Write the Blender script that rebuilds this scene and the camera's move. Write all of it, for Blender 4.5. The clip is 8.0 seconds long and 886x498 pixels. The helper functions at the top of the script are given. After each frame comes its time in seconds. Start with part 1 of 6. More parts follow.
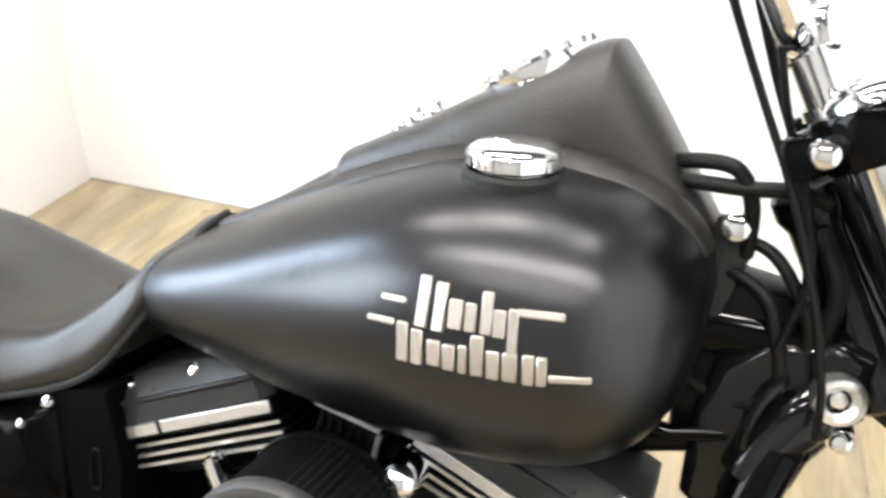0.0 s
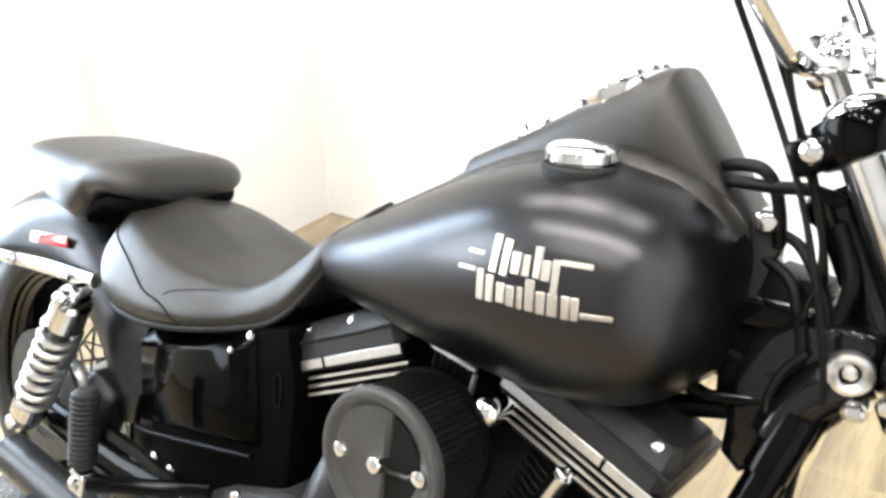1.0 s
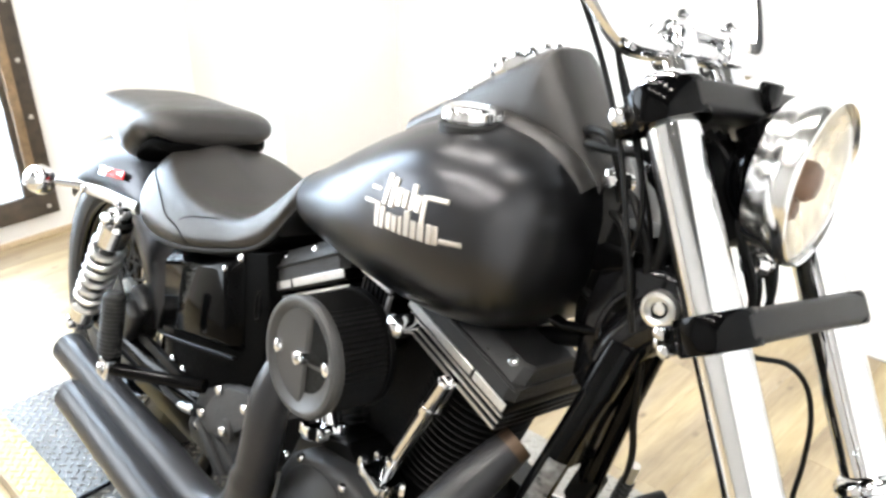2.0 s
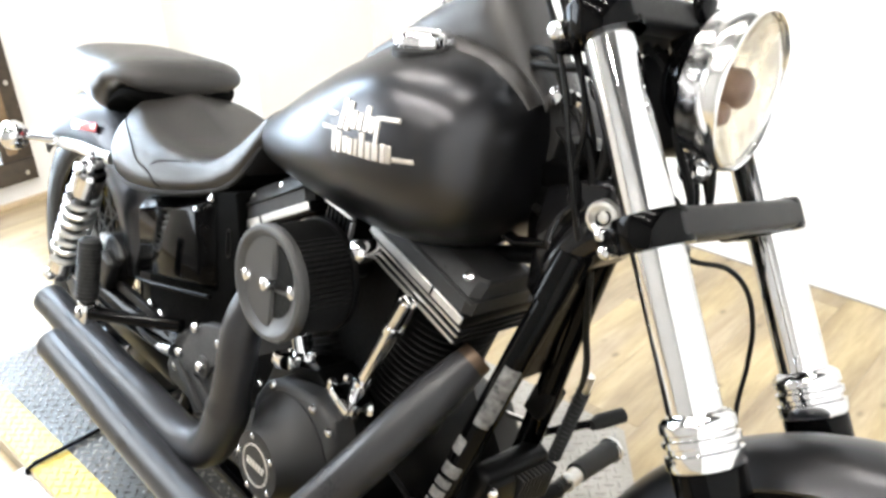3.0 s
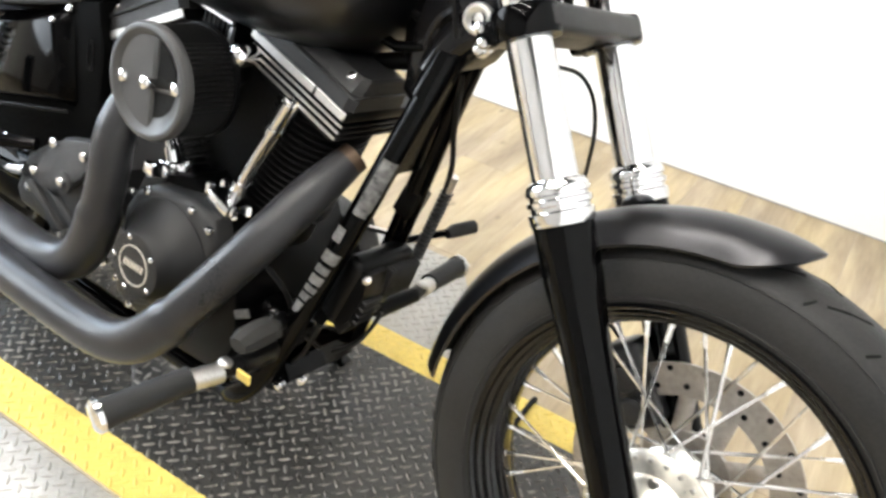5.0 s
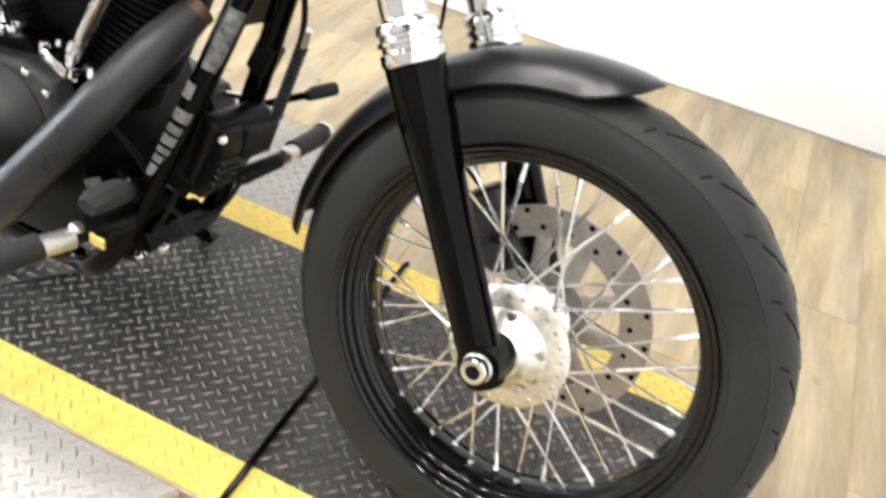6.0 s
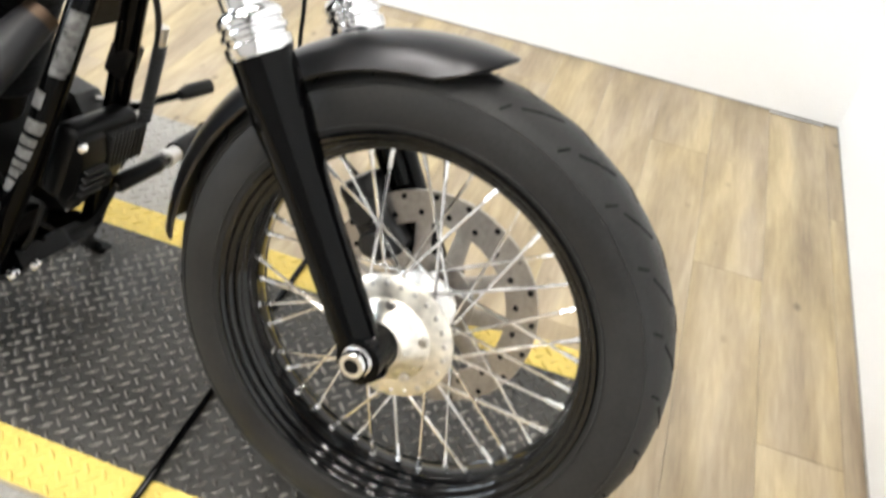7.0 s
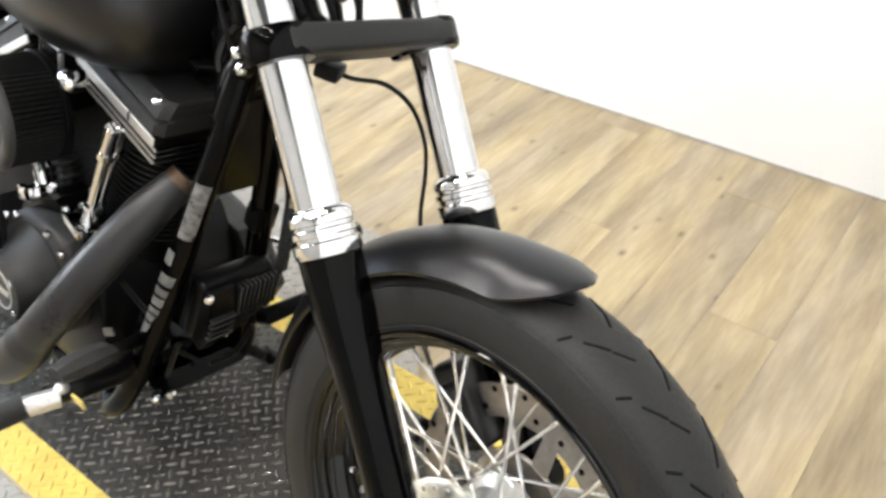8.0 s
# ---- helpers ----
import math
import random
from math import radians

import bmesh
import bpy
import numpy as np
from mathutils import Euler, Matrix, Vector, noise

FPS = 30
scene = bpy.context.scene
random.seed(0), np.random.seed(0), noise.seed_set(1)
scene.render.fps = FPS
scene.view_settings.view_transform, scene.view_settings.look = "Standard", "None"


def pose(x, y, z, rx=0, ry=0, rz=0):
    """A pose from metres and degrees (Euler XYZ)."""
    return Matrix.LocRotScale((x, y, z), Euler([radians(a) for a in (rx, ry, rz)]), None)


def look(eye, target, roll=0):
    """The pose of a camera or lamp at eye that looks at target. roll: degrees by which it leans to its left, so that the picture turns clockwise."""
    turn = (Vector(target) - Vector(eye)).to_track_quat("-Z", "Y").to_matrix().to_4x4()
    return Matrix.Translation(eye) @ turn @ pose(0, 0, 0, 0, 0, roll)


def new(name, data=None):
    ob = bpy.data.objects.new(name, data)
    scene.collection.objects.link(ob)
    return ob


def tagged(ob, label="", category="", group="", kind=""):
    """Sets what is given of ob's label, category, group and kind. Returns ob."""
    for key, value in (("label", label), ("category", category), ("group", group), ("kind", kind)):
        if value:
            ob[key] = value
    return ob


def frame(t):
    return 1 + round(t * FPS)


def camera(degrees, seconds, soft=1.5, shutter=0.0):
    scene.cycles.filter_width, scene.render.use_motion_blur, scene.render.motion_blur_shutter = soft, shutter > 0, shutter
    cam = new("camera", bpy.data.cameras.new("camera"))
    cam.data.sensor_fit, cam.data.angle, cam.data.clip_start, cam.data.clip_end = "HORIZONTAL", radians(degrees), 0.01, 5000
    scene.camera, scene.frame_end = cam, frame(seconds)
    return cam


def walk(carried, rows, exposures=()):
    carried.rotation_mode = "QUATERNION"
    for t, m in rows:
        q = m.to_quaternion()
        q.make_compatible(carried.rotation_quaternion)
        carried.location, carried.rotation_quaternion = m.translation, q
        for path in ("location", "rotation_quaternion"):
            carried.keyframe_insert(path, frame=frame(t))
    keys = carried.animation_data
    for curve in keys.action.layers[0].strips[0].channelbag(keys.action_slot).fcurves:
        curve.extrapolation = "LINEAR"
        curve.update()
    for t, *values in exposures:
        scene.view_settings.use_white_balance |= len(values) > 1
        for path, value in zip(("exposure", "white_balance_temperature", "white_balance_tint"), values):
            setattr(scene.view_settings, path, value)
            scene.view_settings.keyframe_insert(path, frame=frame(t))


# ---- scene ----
# ---- camera ----
cam = camera(56.37, 8.0, soft=2.9, shutter=0.25)
ROWS = [
    (0.0, -0.5236, -0.4229, 1.1713, 59.57, -2.01, 18.23),
    (0.5, -0.4433, -0.4533, 1.1580, 61.56, -0.26, 31.53),
    (1.0, -0.3290, -0.5536, 1.1856, 64.30, 1.36, 34.65),
    (1.2, -0.2778, -0.5953, 1.2002, 63.79, 1.25, 35.19),
    (2.3, 0.0158, -0.5370, 1.2053, 63.89, 1.18, 46.60),
    (2.5, 0.0317, -0.5370, 1.1931, 63.81, 1.70, 47.01),
    (3.0, 0.0233, -0.5662, 1.1700, 61.69, 1.61, 42.85),
    (3.5, 0.0190, -0.6463, 1.1450, 58.80, -1.81, 40.45),
    (4.0, 0.0234, -0.7030, 1.1292, 57.15, -4.22, 39.36),
    (4.2, 0.0277, -0.7185, 1.1200, 56.61, -4.75, 38.84),
    (5.3, 0.0701, -0.7322, 1.1085, 53.94, -6.51, 29.38),
    (5.5, 0.0834, -0.7362, 1.0926, 52.89, -7.22, 27.76),
    (6.0, 0.1032, -0.7485, 1.0715, 49.06, -8.54, 24.29),
    (6.5, 0.1388, -0.7595, 1.0366, 44.37, -10.65, 19.50),
    (7.0, 0.1782, -0.7026, 1.0762, 48.83, -7.34, 18.39),
    (7.5, 0.2946, -0.5718, 1.1414, 55.48, -4.36, 28.48),
    (8.0, 0.3041, -0.4587, 1.1786, 51.28, 0.56, 37.23),
]
walk(cam, [(t, pose(x, y, z, rx, ry, rz)) for t, x, y, z, rx, ry, rz in ROWS], [(0.0, 0.10), (2.5, 0.10), (4.0, 0.10), (5.5, 0.04), (7.0, -0.05), (8.0, -0.14)])

# ---- light ----
world = bpy.data.worlds.new("world")
scene.world = world
world.use_nodes = True
wn = world.node_tree.nodes
sky = wn.new("ShaderNodeTexSky")
sky.sky_type, sky.sun_disc = "NISHITA", False
sky.sun_elevation, sky.sun_rotation = radians(35), radians(250)
wn["Background"].inputs["Strength"].default_value = 0.12
world.node_tree.links.new(sky.outputs[0], wn["Background"].inputs["Color"])


def area_lamp(name, m, sx, sy, power, colour):
    data = bpy.data.lights.new(name, "AREA")
    data.shape, data.size, data.size_y, data.energy, data.color = "RECTANGLE", sx, sy, power, colour
    ob = new(name, data)
    ob.matrix_world = m
    return ob


FLOOR = -0.05
CEIL = 2.75
# daylight in the screened window's opening, in an added unseen side window, and ceiling panels
area_lamp("window_daylight", look((-2.99, 0.06, 1.1), (0, 0.06, 0.9)), 0.54, 1.95, 80, (0.60, 0.79, 1.0))
area_lamp("unseen_side_daylight", look((-2.99, -1.15, 1.44), (0, -0.9, 0.8)), 1.12, 1.28, 40, (0.70, 0.85, 1.0))
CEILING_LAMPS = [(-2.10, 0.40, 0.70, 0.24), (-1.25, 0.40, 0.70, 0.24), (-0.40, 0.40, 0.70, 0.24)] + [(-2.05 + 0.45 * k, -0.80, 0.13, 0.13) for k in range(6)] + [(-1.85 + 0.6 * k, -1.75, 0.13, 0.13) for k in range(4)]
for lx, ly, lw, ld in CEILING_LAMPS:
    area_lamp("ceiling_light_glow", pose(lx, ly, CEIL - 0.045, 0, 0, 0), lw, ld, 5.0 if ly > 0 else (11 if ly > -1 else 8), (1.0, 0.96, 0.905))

# ---- materials ----


def material(name, colour, rough=0.5, metal=0.0, grain=0.0, scale=60.0, bump=0.0, coat=0.0, spread=0.0, emit=0.0, ior=1.45, blotch=0.0, blotch_scale=6.0, spec=0.5):
    """A surface with noise grain, larger blotches and a fine bump, at real-world size."""
    mat = bpy.data.materials.new(name)
    mat.use_nodes = True
    nt = mat.node_tree
    b = nt.nodes["Principled BSDF"]
    b.inputs["Roughness"].default_value = rough
    b.inputs["Metallic"].default_value = metal
    b.inputs["IOR"].default_value = ior
    b.inputs["Coat Weight"].default_value = coat
    b.inputs["Specular IOR Level"].default_value = spec
    b.inputs["Coat Roughness"].default_value = 0.05
    b.inputs["Base Color"].default_value = (*colour, 1)
    if emit:
        b.inputs["Emission Color"].default_value = (*colour, 1)
        b.inputs["Emission Strength"].default_value = emit
    if grain or bump or blotch:
        tc = nt.nodes.new("ShaderNodeTexCoord")
        n1 = nt.nodes.new("ShaderNodeTexNoise")
        n1.inputs["Scale"].default_value, n1.inputs["Detail"].default_value = scale, 4
        nt.links.new(tc.outputs["Object"], n1.inputs["Vector"])
        n2 = nt.nodes.new("ShaderNodeTexNoise")
        n2.inputs["Scale"].default_value, n2.inputs["Detail"].default_value = blotch_scale, 3
        nt.links.new(tc.outputs["Object"], n2.inputs["Vector"])
        value = None
        for node, amount in ((n1, grain), (n2, blotch)):
            if not amount:
                continue
            mr = nt.nodes.new("ShaderNodeMapRange")
            mr.inputs["From Min"].default_value, mr.inputs["From Max"].default_value = 0.3, 0.7
            mr.inputs["To Min"].default_value, mr.inputs["To Max"].default_value = 1 - amount, 1 + amount
            nt.links.new(node.outputs["Fac"], mr.inputs["Value"])
            if value is None:
                value = mr.outputs[0]
            else:
                mu = nt.nodes.new("ShaderNodeMath")
                mu.operation = "MULTIPLY"
                nt.links.new(value, mu.inputs[0])
                nt.links.new(mr.outputs[0], mu.inputs[1])
                value = mu.outputs[0]
        if value is not None:
            vm = nt.nodes.new("ShaderNodeVectorMath")
            vm.operation = "SCALE"
            vm.inputs[0].default_value = colour
            nt.links.new(value, vm.inputs["Scale"])
            nt.links.new(vm.outputs[0], b.inputs["Base Color"])
            rr = nt.nodes.new("ShaderNodeMath")
            rr.operation = "MULTIPLY"
            rr.inputs[1].default_value = rough
            nt.links.new(value, rr.inputs[0])
            nt.links.new(rr.outputs[0], b.inputs["Roughness"])
        if bump:
            bp = nt.nodes.new("ShaderNodeBump")
            bp.inputs["Strength"].default_value, bp.inputs["Distance"].default_value = bump, 0.002
            nt.links.new(n1.outputs["Fac"], bp.inputs["Height"])
            nt.links.new(bp.outputs[0], b.inputs["Normal"])
    return mat


def plank_material(name):
    """Greyed oak vinyl: long grain streaks, a tone of its own for each plank."""
    mat = bpy.data.materials.new(name)
    mat.use_nodes = True
    nt = mat.node_tree
    b = nt.nodes["Principled BSDF"]
    b.inputs["Roughness"].default_value = 0.30
    geo = nt.nodes.new("ShaderNodeNewGeometry")
    info = nt.nodes.new("ShaderNodeObjectInfo")
    mp = nt.nodes.new("ShaderNodeMapping")
    mp.inputs["Scale"].default_value = (52, 5.5, 1)
    off = nt.nodes.new("ShaderNodeCombineXYZ")
    mul = nt.nodes.new("ShaderNodeMath")
    mul.operation, mul.inputs[1].default_value = "MULTIPLY", 37.0
    nt.links.new(info.outputs["Random"], mul.inputs[0])
    for k in (0, 1):
        nt.links.new(mul.outputs[0], off.inputs[k])
    nt.links.new(geo.outputs["Position"], mp.inputs["Vector"])
    nt.links.new(off.outputs[0], mp.inputs["Location"])
    grain = nt.nodes.new("ShaderNodeTexNoise")
    grain.inputs["Scale"].default_value, grain.inputs["Detail"].default_value = 2.0, 6
    grain.inputs["Roughness"].default_value, grain.inputs["Distortion"].default_value = 0.6, 0.3
    nt.links.new(mp.outputs[0], grain.inputs["Vector"])
    cloud = nt.nodes.new("ShaderNodeTexNoise")
    cloud.inputs["Scale"].default_value = 0.75
    cloud.inputs["Detail"].default_value, cloud.inputs["Distortion"].default_value = 5, 0.45
    mp2 = nt.nodes.new("ShaderNodeMapping")
    mp2.inputs["Scale"].default_value = (17, 2.5, 1)
    nt.links.new(geo.outputs["Position"], mp2.inputs["Vector"])
    nt.links.new(off.outputs[0], mp2.inputs["Location"])
    nt.links.new(mp2.outputs[0], cloud.inputs["Vector"])
    mix = nt.nodes.new("ShaderNodeMath")
    mix.operation, mix.inputs[1].default_value = "MULTIPLY_ADD", 0.42
    nt.links.new(grain.outputs["Fac"], mix.inputs[0])
    nt.links.new(cloud.outputs["Fac"], mix.inputs[2])
    tone = nt.nodes.new("ShaderNodeMath")
    tone.operation, tone.inputs[1].default_value = "MULTIPLY_ADD", 0.07
    nt.links.new(info.outputs["Random"], tone.inputs[0])
    nt.links.new(mix.outputs[0], tone.inputs[2])
    ramp = nt.nodes.new("ShaderNodeValToRGB")
    e = ramp.color_ramp.elements
    e[0].position, e[0].color = 0.32, (0.215, 0.163, 0.10, 1)
    e[1].position, e[1].color = 0.71, (0.52, 0.43, 0.275, 1)
    mid = e.new(0.52)
    mid.color = (0.365, 0.291, 0.182, 1)
    sc = nt.nodes.new("ShaderNodeMath")
    sc.operation, sc.inputs[1].default_value = "MULTIPLY", 0.70
    nt.links.new(tone.outputs[0], sc.inputs[0])
    nt.links.new(sc.outputs[0], ramp.inputs["Fac"])
    # small dark knots, drawn out along the plank
    mp3 = nt.nodes.new("ShaderNodeMapping")
    mp3.inputs["Scale"].default_value = (11, 7, 1)
    nt.links.new(geo.outputs["Position"], mp3.inputs["Vector"])
    nt.links.new(off.outputs[0], mp3.inputs["Location"])
    vor = nt.nodes.new("ShaderNodeTexVoronoi")
    vor.inputs["Scale"].default_value = 1.0
    nt.links.new(mp3.outputs[0], vor.inputs["Vector"])
    kr = nt.nodes.new("ShaderNodeMapRange")
    kr.inputs["From Min"].default_value, kr.inputs["From Max"].default_value = 0.02, 0.13
    kr.inputs["To Min"].default_value, kr.inputs["To Max"].default_value = 0.45, 1.0
    nt.links.new(vor.outputs["Distance"], kr.inputs["Value"])
    km = nt.nodes.new("ShaderNodeVectorMath")
    km.operation = "SCALE"
    nt.links.new(ramp.outputs[0], km.inputs[0])
    nt.links.new(kr.outputs[0], km.inputs["Scale"])
    # greyer and yellower patches along the grain
    mp4 = nt.nodes.new("ShaderNodeMapping")
    mp4.inputs["Scale"].default_value = (7, 1.6, 1)
    nt.links.new(geo.outputs["Position"], mp4.inputs["Vector"])
    nt.links.new(off.outputs[0], mp4.inputs["Location"])
    patch = nt.nodes.new("ShaderNodeTexNoise")
    patch.inputs["Scale"].default_value, patch.inputs["Detail"].default_value = 1.0, 4
    nt.links.new(mp4.outputs[0], patch.inputs["Vector"])
    hue = nt.nodes.new("ShaderNodeValToRGB")
    h = hue.color_ramp.elements
    h[0].position, h[0].color = 0.38, (0.89, 0.895, 0.985, 1)
    h[1].position, h[1].color = 0.62, (1.04, 1.03, 0.95, 1)
    nt.links.new(patch.outputs["Fac"], hue.inputs["Fac"])
    tint = nt.nodes.new("ShaderNodeVectorMath")
    tint.operation = "MULTIPLY"
    nt.links.new(km.outputs[0], tint.inputs[0])
    nt.links.new(hue.outputs[0], tint.inputs[1])
    nt.links.new(tint.outputs[0], b.inputs["Base Color"])
    bp = nt.nodes.new("ShaderNodeBump")
    bp.inputs["Strength"].default_value, bp.inputs["Distance"].default_value = 0.15, 0.001
    nt.links.new(grain.outputs["Fac"], bp.inputs["Height"])
    nt.links.new(bp.outputs[0], b.inputs["Normal"])
    return mat


def glass_material(name, tint=(1, 1, 1), rough=0.0, ior=1.09):
    mat = bpy.data.materials.new(name)
    mat.use_nodes = True
    b = mat.node_tree.nodes["Principled BSDF"]
    b.inputs["Base Color"].default_value = (*tint, 1)
    b.inputs["Transmission Weight"].default_value = 1
    b.inputs["Roughness"].default_value = rough
    b.inputs["IOR"].default_value = ior
    return mat


WALL = material("white_wall_paint", (0.80, 0.795, 0.785), 0.7, grain=0.015, scale=180, bump=0.06, blotch=0.02, blotch_scale=1.5)
DARKWALL = material("pale_grey_wall_paint", (0.36, 0.353, 0.342), 0.7, grain=0.05, scale=120, bump=0.06)
CEILING = material("ceiling_white", (0.8, 0.79, 0.76), 0.85, grain=0.03, scale=120, bump=0.1)
DARKCEILING = material("dark_ceiling_paint", (0.10, 0.098, 0.095), 0.85, grain=0.03, scale=120, bump=0.1)
PLANK = plank_material("oak_vinyl_plank")
UNDER = material("floor_underlay", (0.08, 0.055, 0.035), 0.9, grain=0.2, scale=50)
DENIM = material("denim_black_paint", (0.047, 0.047, 0.050), 0.30, metal=0.97, grain=0.05, scale=900, bump=0.02, blotch=0.08, blotch_scale=9)
GLOSS = material("gloss_black_paint", (0.0012, 0.0012, 0.0013), 0.085, spec=0.12, grain=0.1, scale=40)
POWDER = material("black_powder_coat", (0.0105, 0.0105, 0.0107), 0.42, grain=0.12, scale=700, bump=0.25, blotch=0.12, blotch_scale=14, spec=0.33)
SATIN = material("satin_black_metal", (0.0018, 0.0018, 0.0019), 0.34, grain=0.1, scale=300, bump=0.05, spec=0.16)
EXHAUST = material("matte_black_exhaust", (0.0185, 0.0185, 0.0202), 0.32, spec=0.34, grain=0.10, scale=500, bump=0.10, blotch=0.15, blotch_scale=12)
SCORCH = material("heat_browned_header", (0.085, 0.055, 0.035), 0.45, metal=0.6, grain=0.3, scale=60, bump=0.1)
CHROME = material("chrome", (0.71, 0.71, 0.72), 0.06, metal=1.0, grain=0.03, scale=40)
POLISH = material("polished_aluminium", (0.84, 0.835, 0.82), 0.32, metal=1.0, grain=0.06, scale=120, bump=0.03)
BRUSHED = material("machined_fin_edge", (0.60, 0.595, 0.585), 0.44, metal=1.0, grain=0.1, scale=300)
ZINC = material("zinc_steel", (0.55, 0.54, 0.52), 0.34, metal=1.0, grain=0.12, scale=200, bump=0.05)
SPOKE = material("bright_spoke_steel", (0.95, 0.95, 0.95), 0.22, metal=1.0, grain=0.02, scale=200)
DISC = material("worn_brake_disc", (0.42, 0.39, 0.355), 0.42, metal=1.0, grain=0.15, scale=150, bump=0.05)
TYRE = material("tyre_rubber", spec=0.24, colour=(0.0195, 0.0193, 0.019), rough=0.48, grain=0.2, scale=260, bump=0.25, blotch=0.32, blotch_scale=7)
GROOVE = material("tyre_groove", (0.007, 0.007, 0.007), 0.8, spec=0.08, grain=0.1, scale=100)
RUBBER = material("black_rubber", spec=0.3, colour=(0.012, 0.012, 0.012), rough=0.6, grain=0.15, scale=300, bump=0.2)
LEATHER = material("black_vinyl_leather", (0.012, 0.0106, 0.0096), 0.32, spec=0.58, grain=0.1, scale=650, bump=0.35, blotch=0.10, blotch_scale=11)
CABLE = material("black_cable", (0.004, 0.004, 0.004), 0.45, spec=0.2, grain=0.1, scale=200)
DECK = material("grey_deck_paint", (0.044, 0.042, 0.0385), 0.40, grain=0.22, scale=120, bump=0.1, blotch=0.30, blotch_scale=5)
# Paler than the deck: worn tops, with their bright highlights in the colour.
LUG = material("worn_bright_deck_lug", (0.20, 0.188, 0.168), 0.28, metal=0.7, grain=0.3, scale=90, blotch=0.55, blotch_scale=6)
YELLOW = material("safety_yellow_paint", (0.66, 0.505, 0.125), 0.45, grain=0.08, scale=110, bump=0.08, blotch=0.14, blotch_scale=8)
SILVER = material("silver_tread_plate", (0.34, 0.327, 0.302), 0.44, metal=0.2, grain=0.1, scale=120, bump=0.1, blotch=0.14, blotch_scale=7)
EDGE = material("dusty_plate_edge", (0.36, 0.30, 0.22), 0.6, grain=0.15, scale=90, bump=0.1, blotch=0.15)
BADGE = material("satin_nickel_badge", (0.50, 0.465, 0.42), 0.44, metal=1.0, grain=0.06, scale=200)
RED = material("red_reflector", (0.55, 0.02, 0.02), 0.15, coat=0.8, grain=0.1, scale=200)
FRAMEWOOD = material("dark_stained_window_frame", (0.055, 0.043, 0.033), 0.55, grain=0.4, scale=30, bump=0.2, blotch=0.3, blotch_scale=5)
PALEWOOD = material("worn_brown_frame_edge", (0.23, 0.16, 0.095), 0.55, grain=0.3, scale=40, bump=0.2, blotch=0.3, blotch_scale=8)
BASE = material("beige_baseboard", (0.50, 0.40, 0.27), 0.5, grain=0.1, scale=60, bump=0.05)
DAY = material("overcast_daylight", (1.0, 1.0, 1.0), 1.0, emit=6.0)
LAMP = material("lit_ceiling_panel", (1.0, 0.95, 0.88), 1.0, emit=22.0)
GLASS = glass_material("clear_glass")
PAPER = material("worn_white_sticker", (0.105, 0.105, 0.104), 0.45, grain=0.35, scale=160, blotch=0.35, blotch_scale=60)
GREYPRINT = material("worn_grey_print", (0.10, 0.10, 0.10), 0.45, grain=0.5, scale=120, blotch=0.6, blotch_scale=40)
ROCKER = material("wrinkle_black_rocker_paint", (0.014, 0.014, 0.0145), 0.46, spec=0.35, grain=0.15, scale=800, bump=0.3, blotch=0.12, blotch_scale=15)
CYL = material("matte_black_cylinder_paint", spec=0.18, colour=(0.0035, 0.0035, 0.0035), rough=0.6, grain=0.2, scale=200)
PULLEY = material("dark_steel_pulley", (0.05, 0.05, 0.05), 0.45, metal=0.6, grain=0.2, scale=60)
BROWNSPOT = material("brown_reflection_spot", (0.20, 0.125, 0.085), 0.4, metal=0.3, grain=0.1, scale=100)
FACET = material("pale_headlight_reflector", (0.74, 0.675, 0.54), 0.24, metal=0.92, grain=0.2, scale=45, blotch=0.3, blotch_scale=22)
SPRING = material("satin_steel_spring", (0.58, 0.575, 0.56), 0.34, metal=1.0, grain=0.08, scale=200)
COVER = material("satin_grey_black_cover", (0.036, 0.036, 0.0365), 0.44, grain=0.1, scale=400, bump=0.08, blotch=0.15, blotch_scale=18)
RIMBLACK = material("mirror_black_rim_paint", (0.0020, 0.0020, 0.0022), 0.03, coat=0.15, spec=0.35, grain=0.05, scale=30)
BOXBLACK = material("black_battery_cover_paint", (0.0012, 0.0012, 0.0013), 0.09, spec=0.05, grain=0.1, scale=80)
PAD = material("dusty_pedal_rubber", (0.022, 0.0215, 0.0205), 0.6, spec=0.2, grain=0.12, scale=300, bump=0.2)
JACKPLATE = material("bare_steel_tread_plate", (0.16, 0.157, 0.15), 0.36, metal=0.6, grain=0.2, scale=90, bump=0.1, blotch=0.2, blotch_scale=9)
RIMCHROME = material("satin_chrome_trim", (0.86, 0.86, 0.86), 0.16, metal=1.0, grain=0.05, scale=60)
NECKPAINT = material("deep_gloss_black_casting", (0.004, 0.004, 0.0045), 0.10, spec=0.35, grain=0.1, scale=40)
# Mottling puts the hub plate's blotchy reflections into its colour.
HUBPLATE = material("mottled_aluminium_plate", (0.66, 0.635, 0.57), 0.36, metal=0.9, grain=0.15, scale=90, bump=0.05, blotch=0.3, blotch_scale=24)
CASTING = material("black_wrinkle_casting", (0.025, 0.025, 0.0255), 0.48, spec=0.33, grain=0.15, scale=700, bump=0.3, blotch=0.12, blotch_scale=14)
# Black plastic with the shade it lies in put into its colour.
SHADEPLASTIC = material("shaded_black_plastic", (0.0014, 0.0014, 0.0014), 0.62, spec=0.03, grain=0.15, scale=200, bump=0.1)
BRAKEBLACK = material("black_caliper", (0.008, 0.008, 0.0085), 0.35, grain=0.15, scale=200, bump=0.1)

# ---- mesh helpers ----


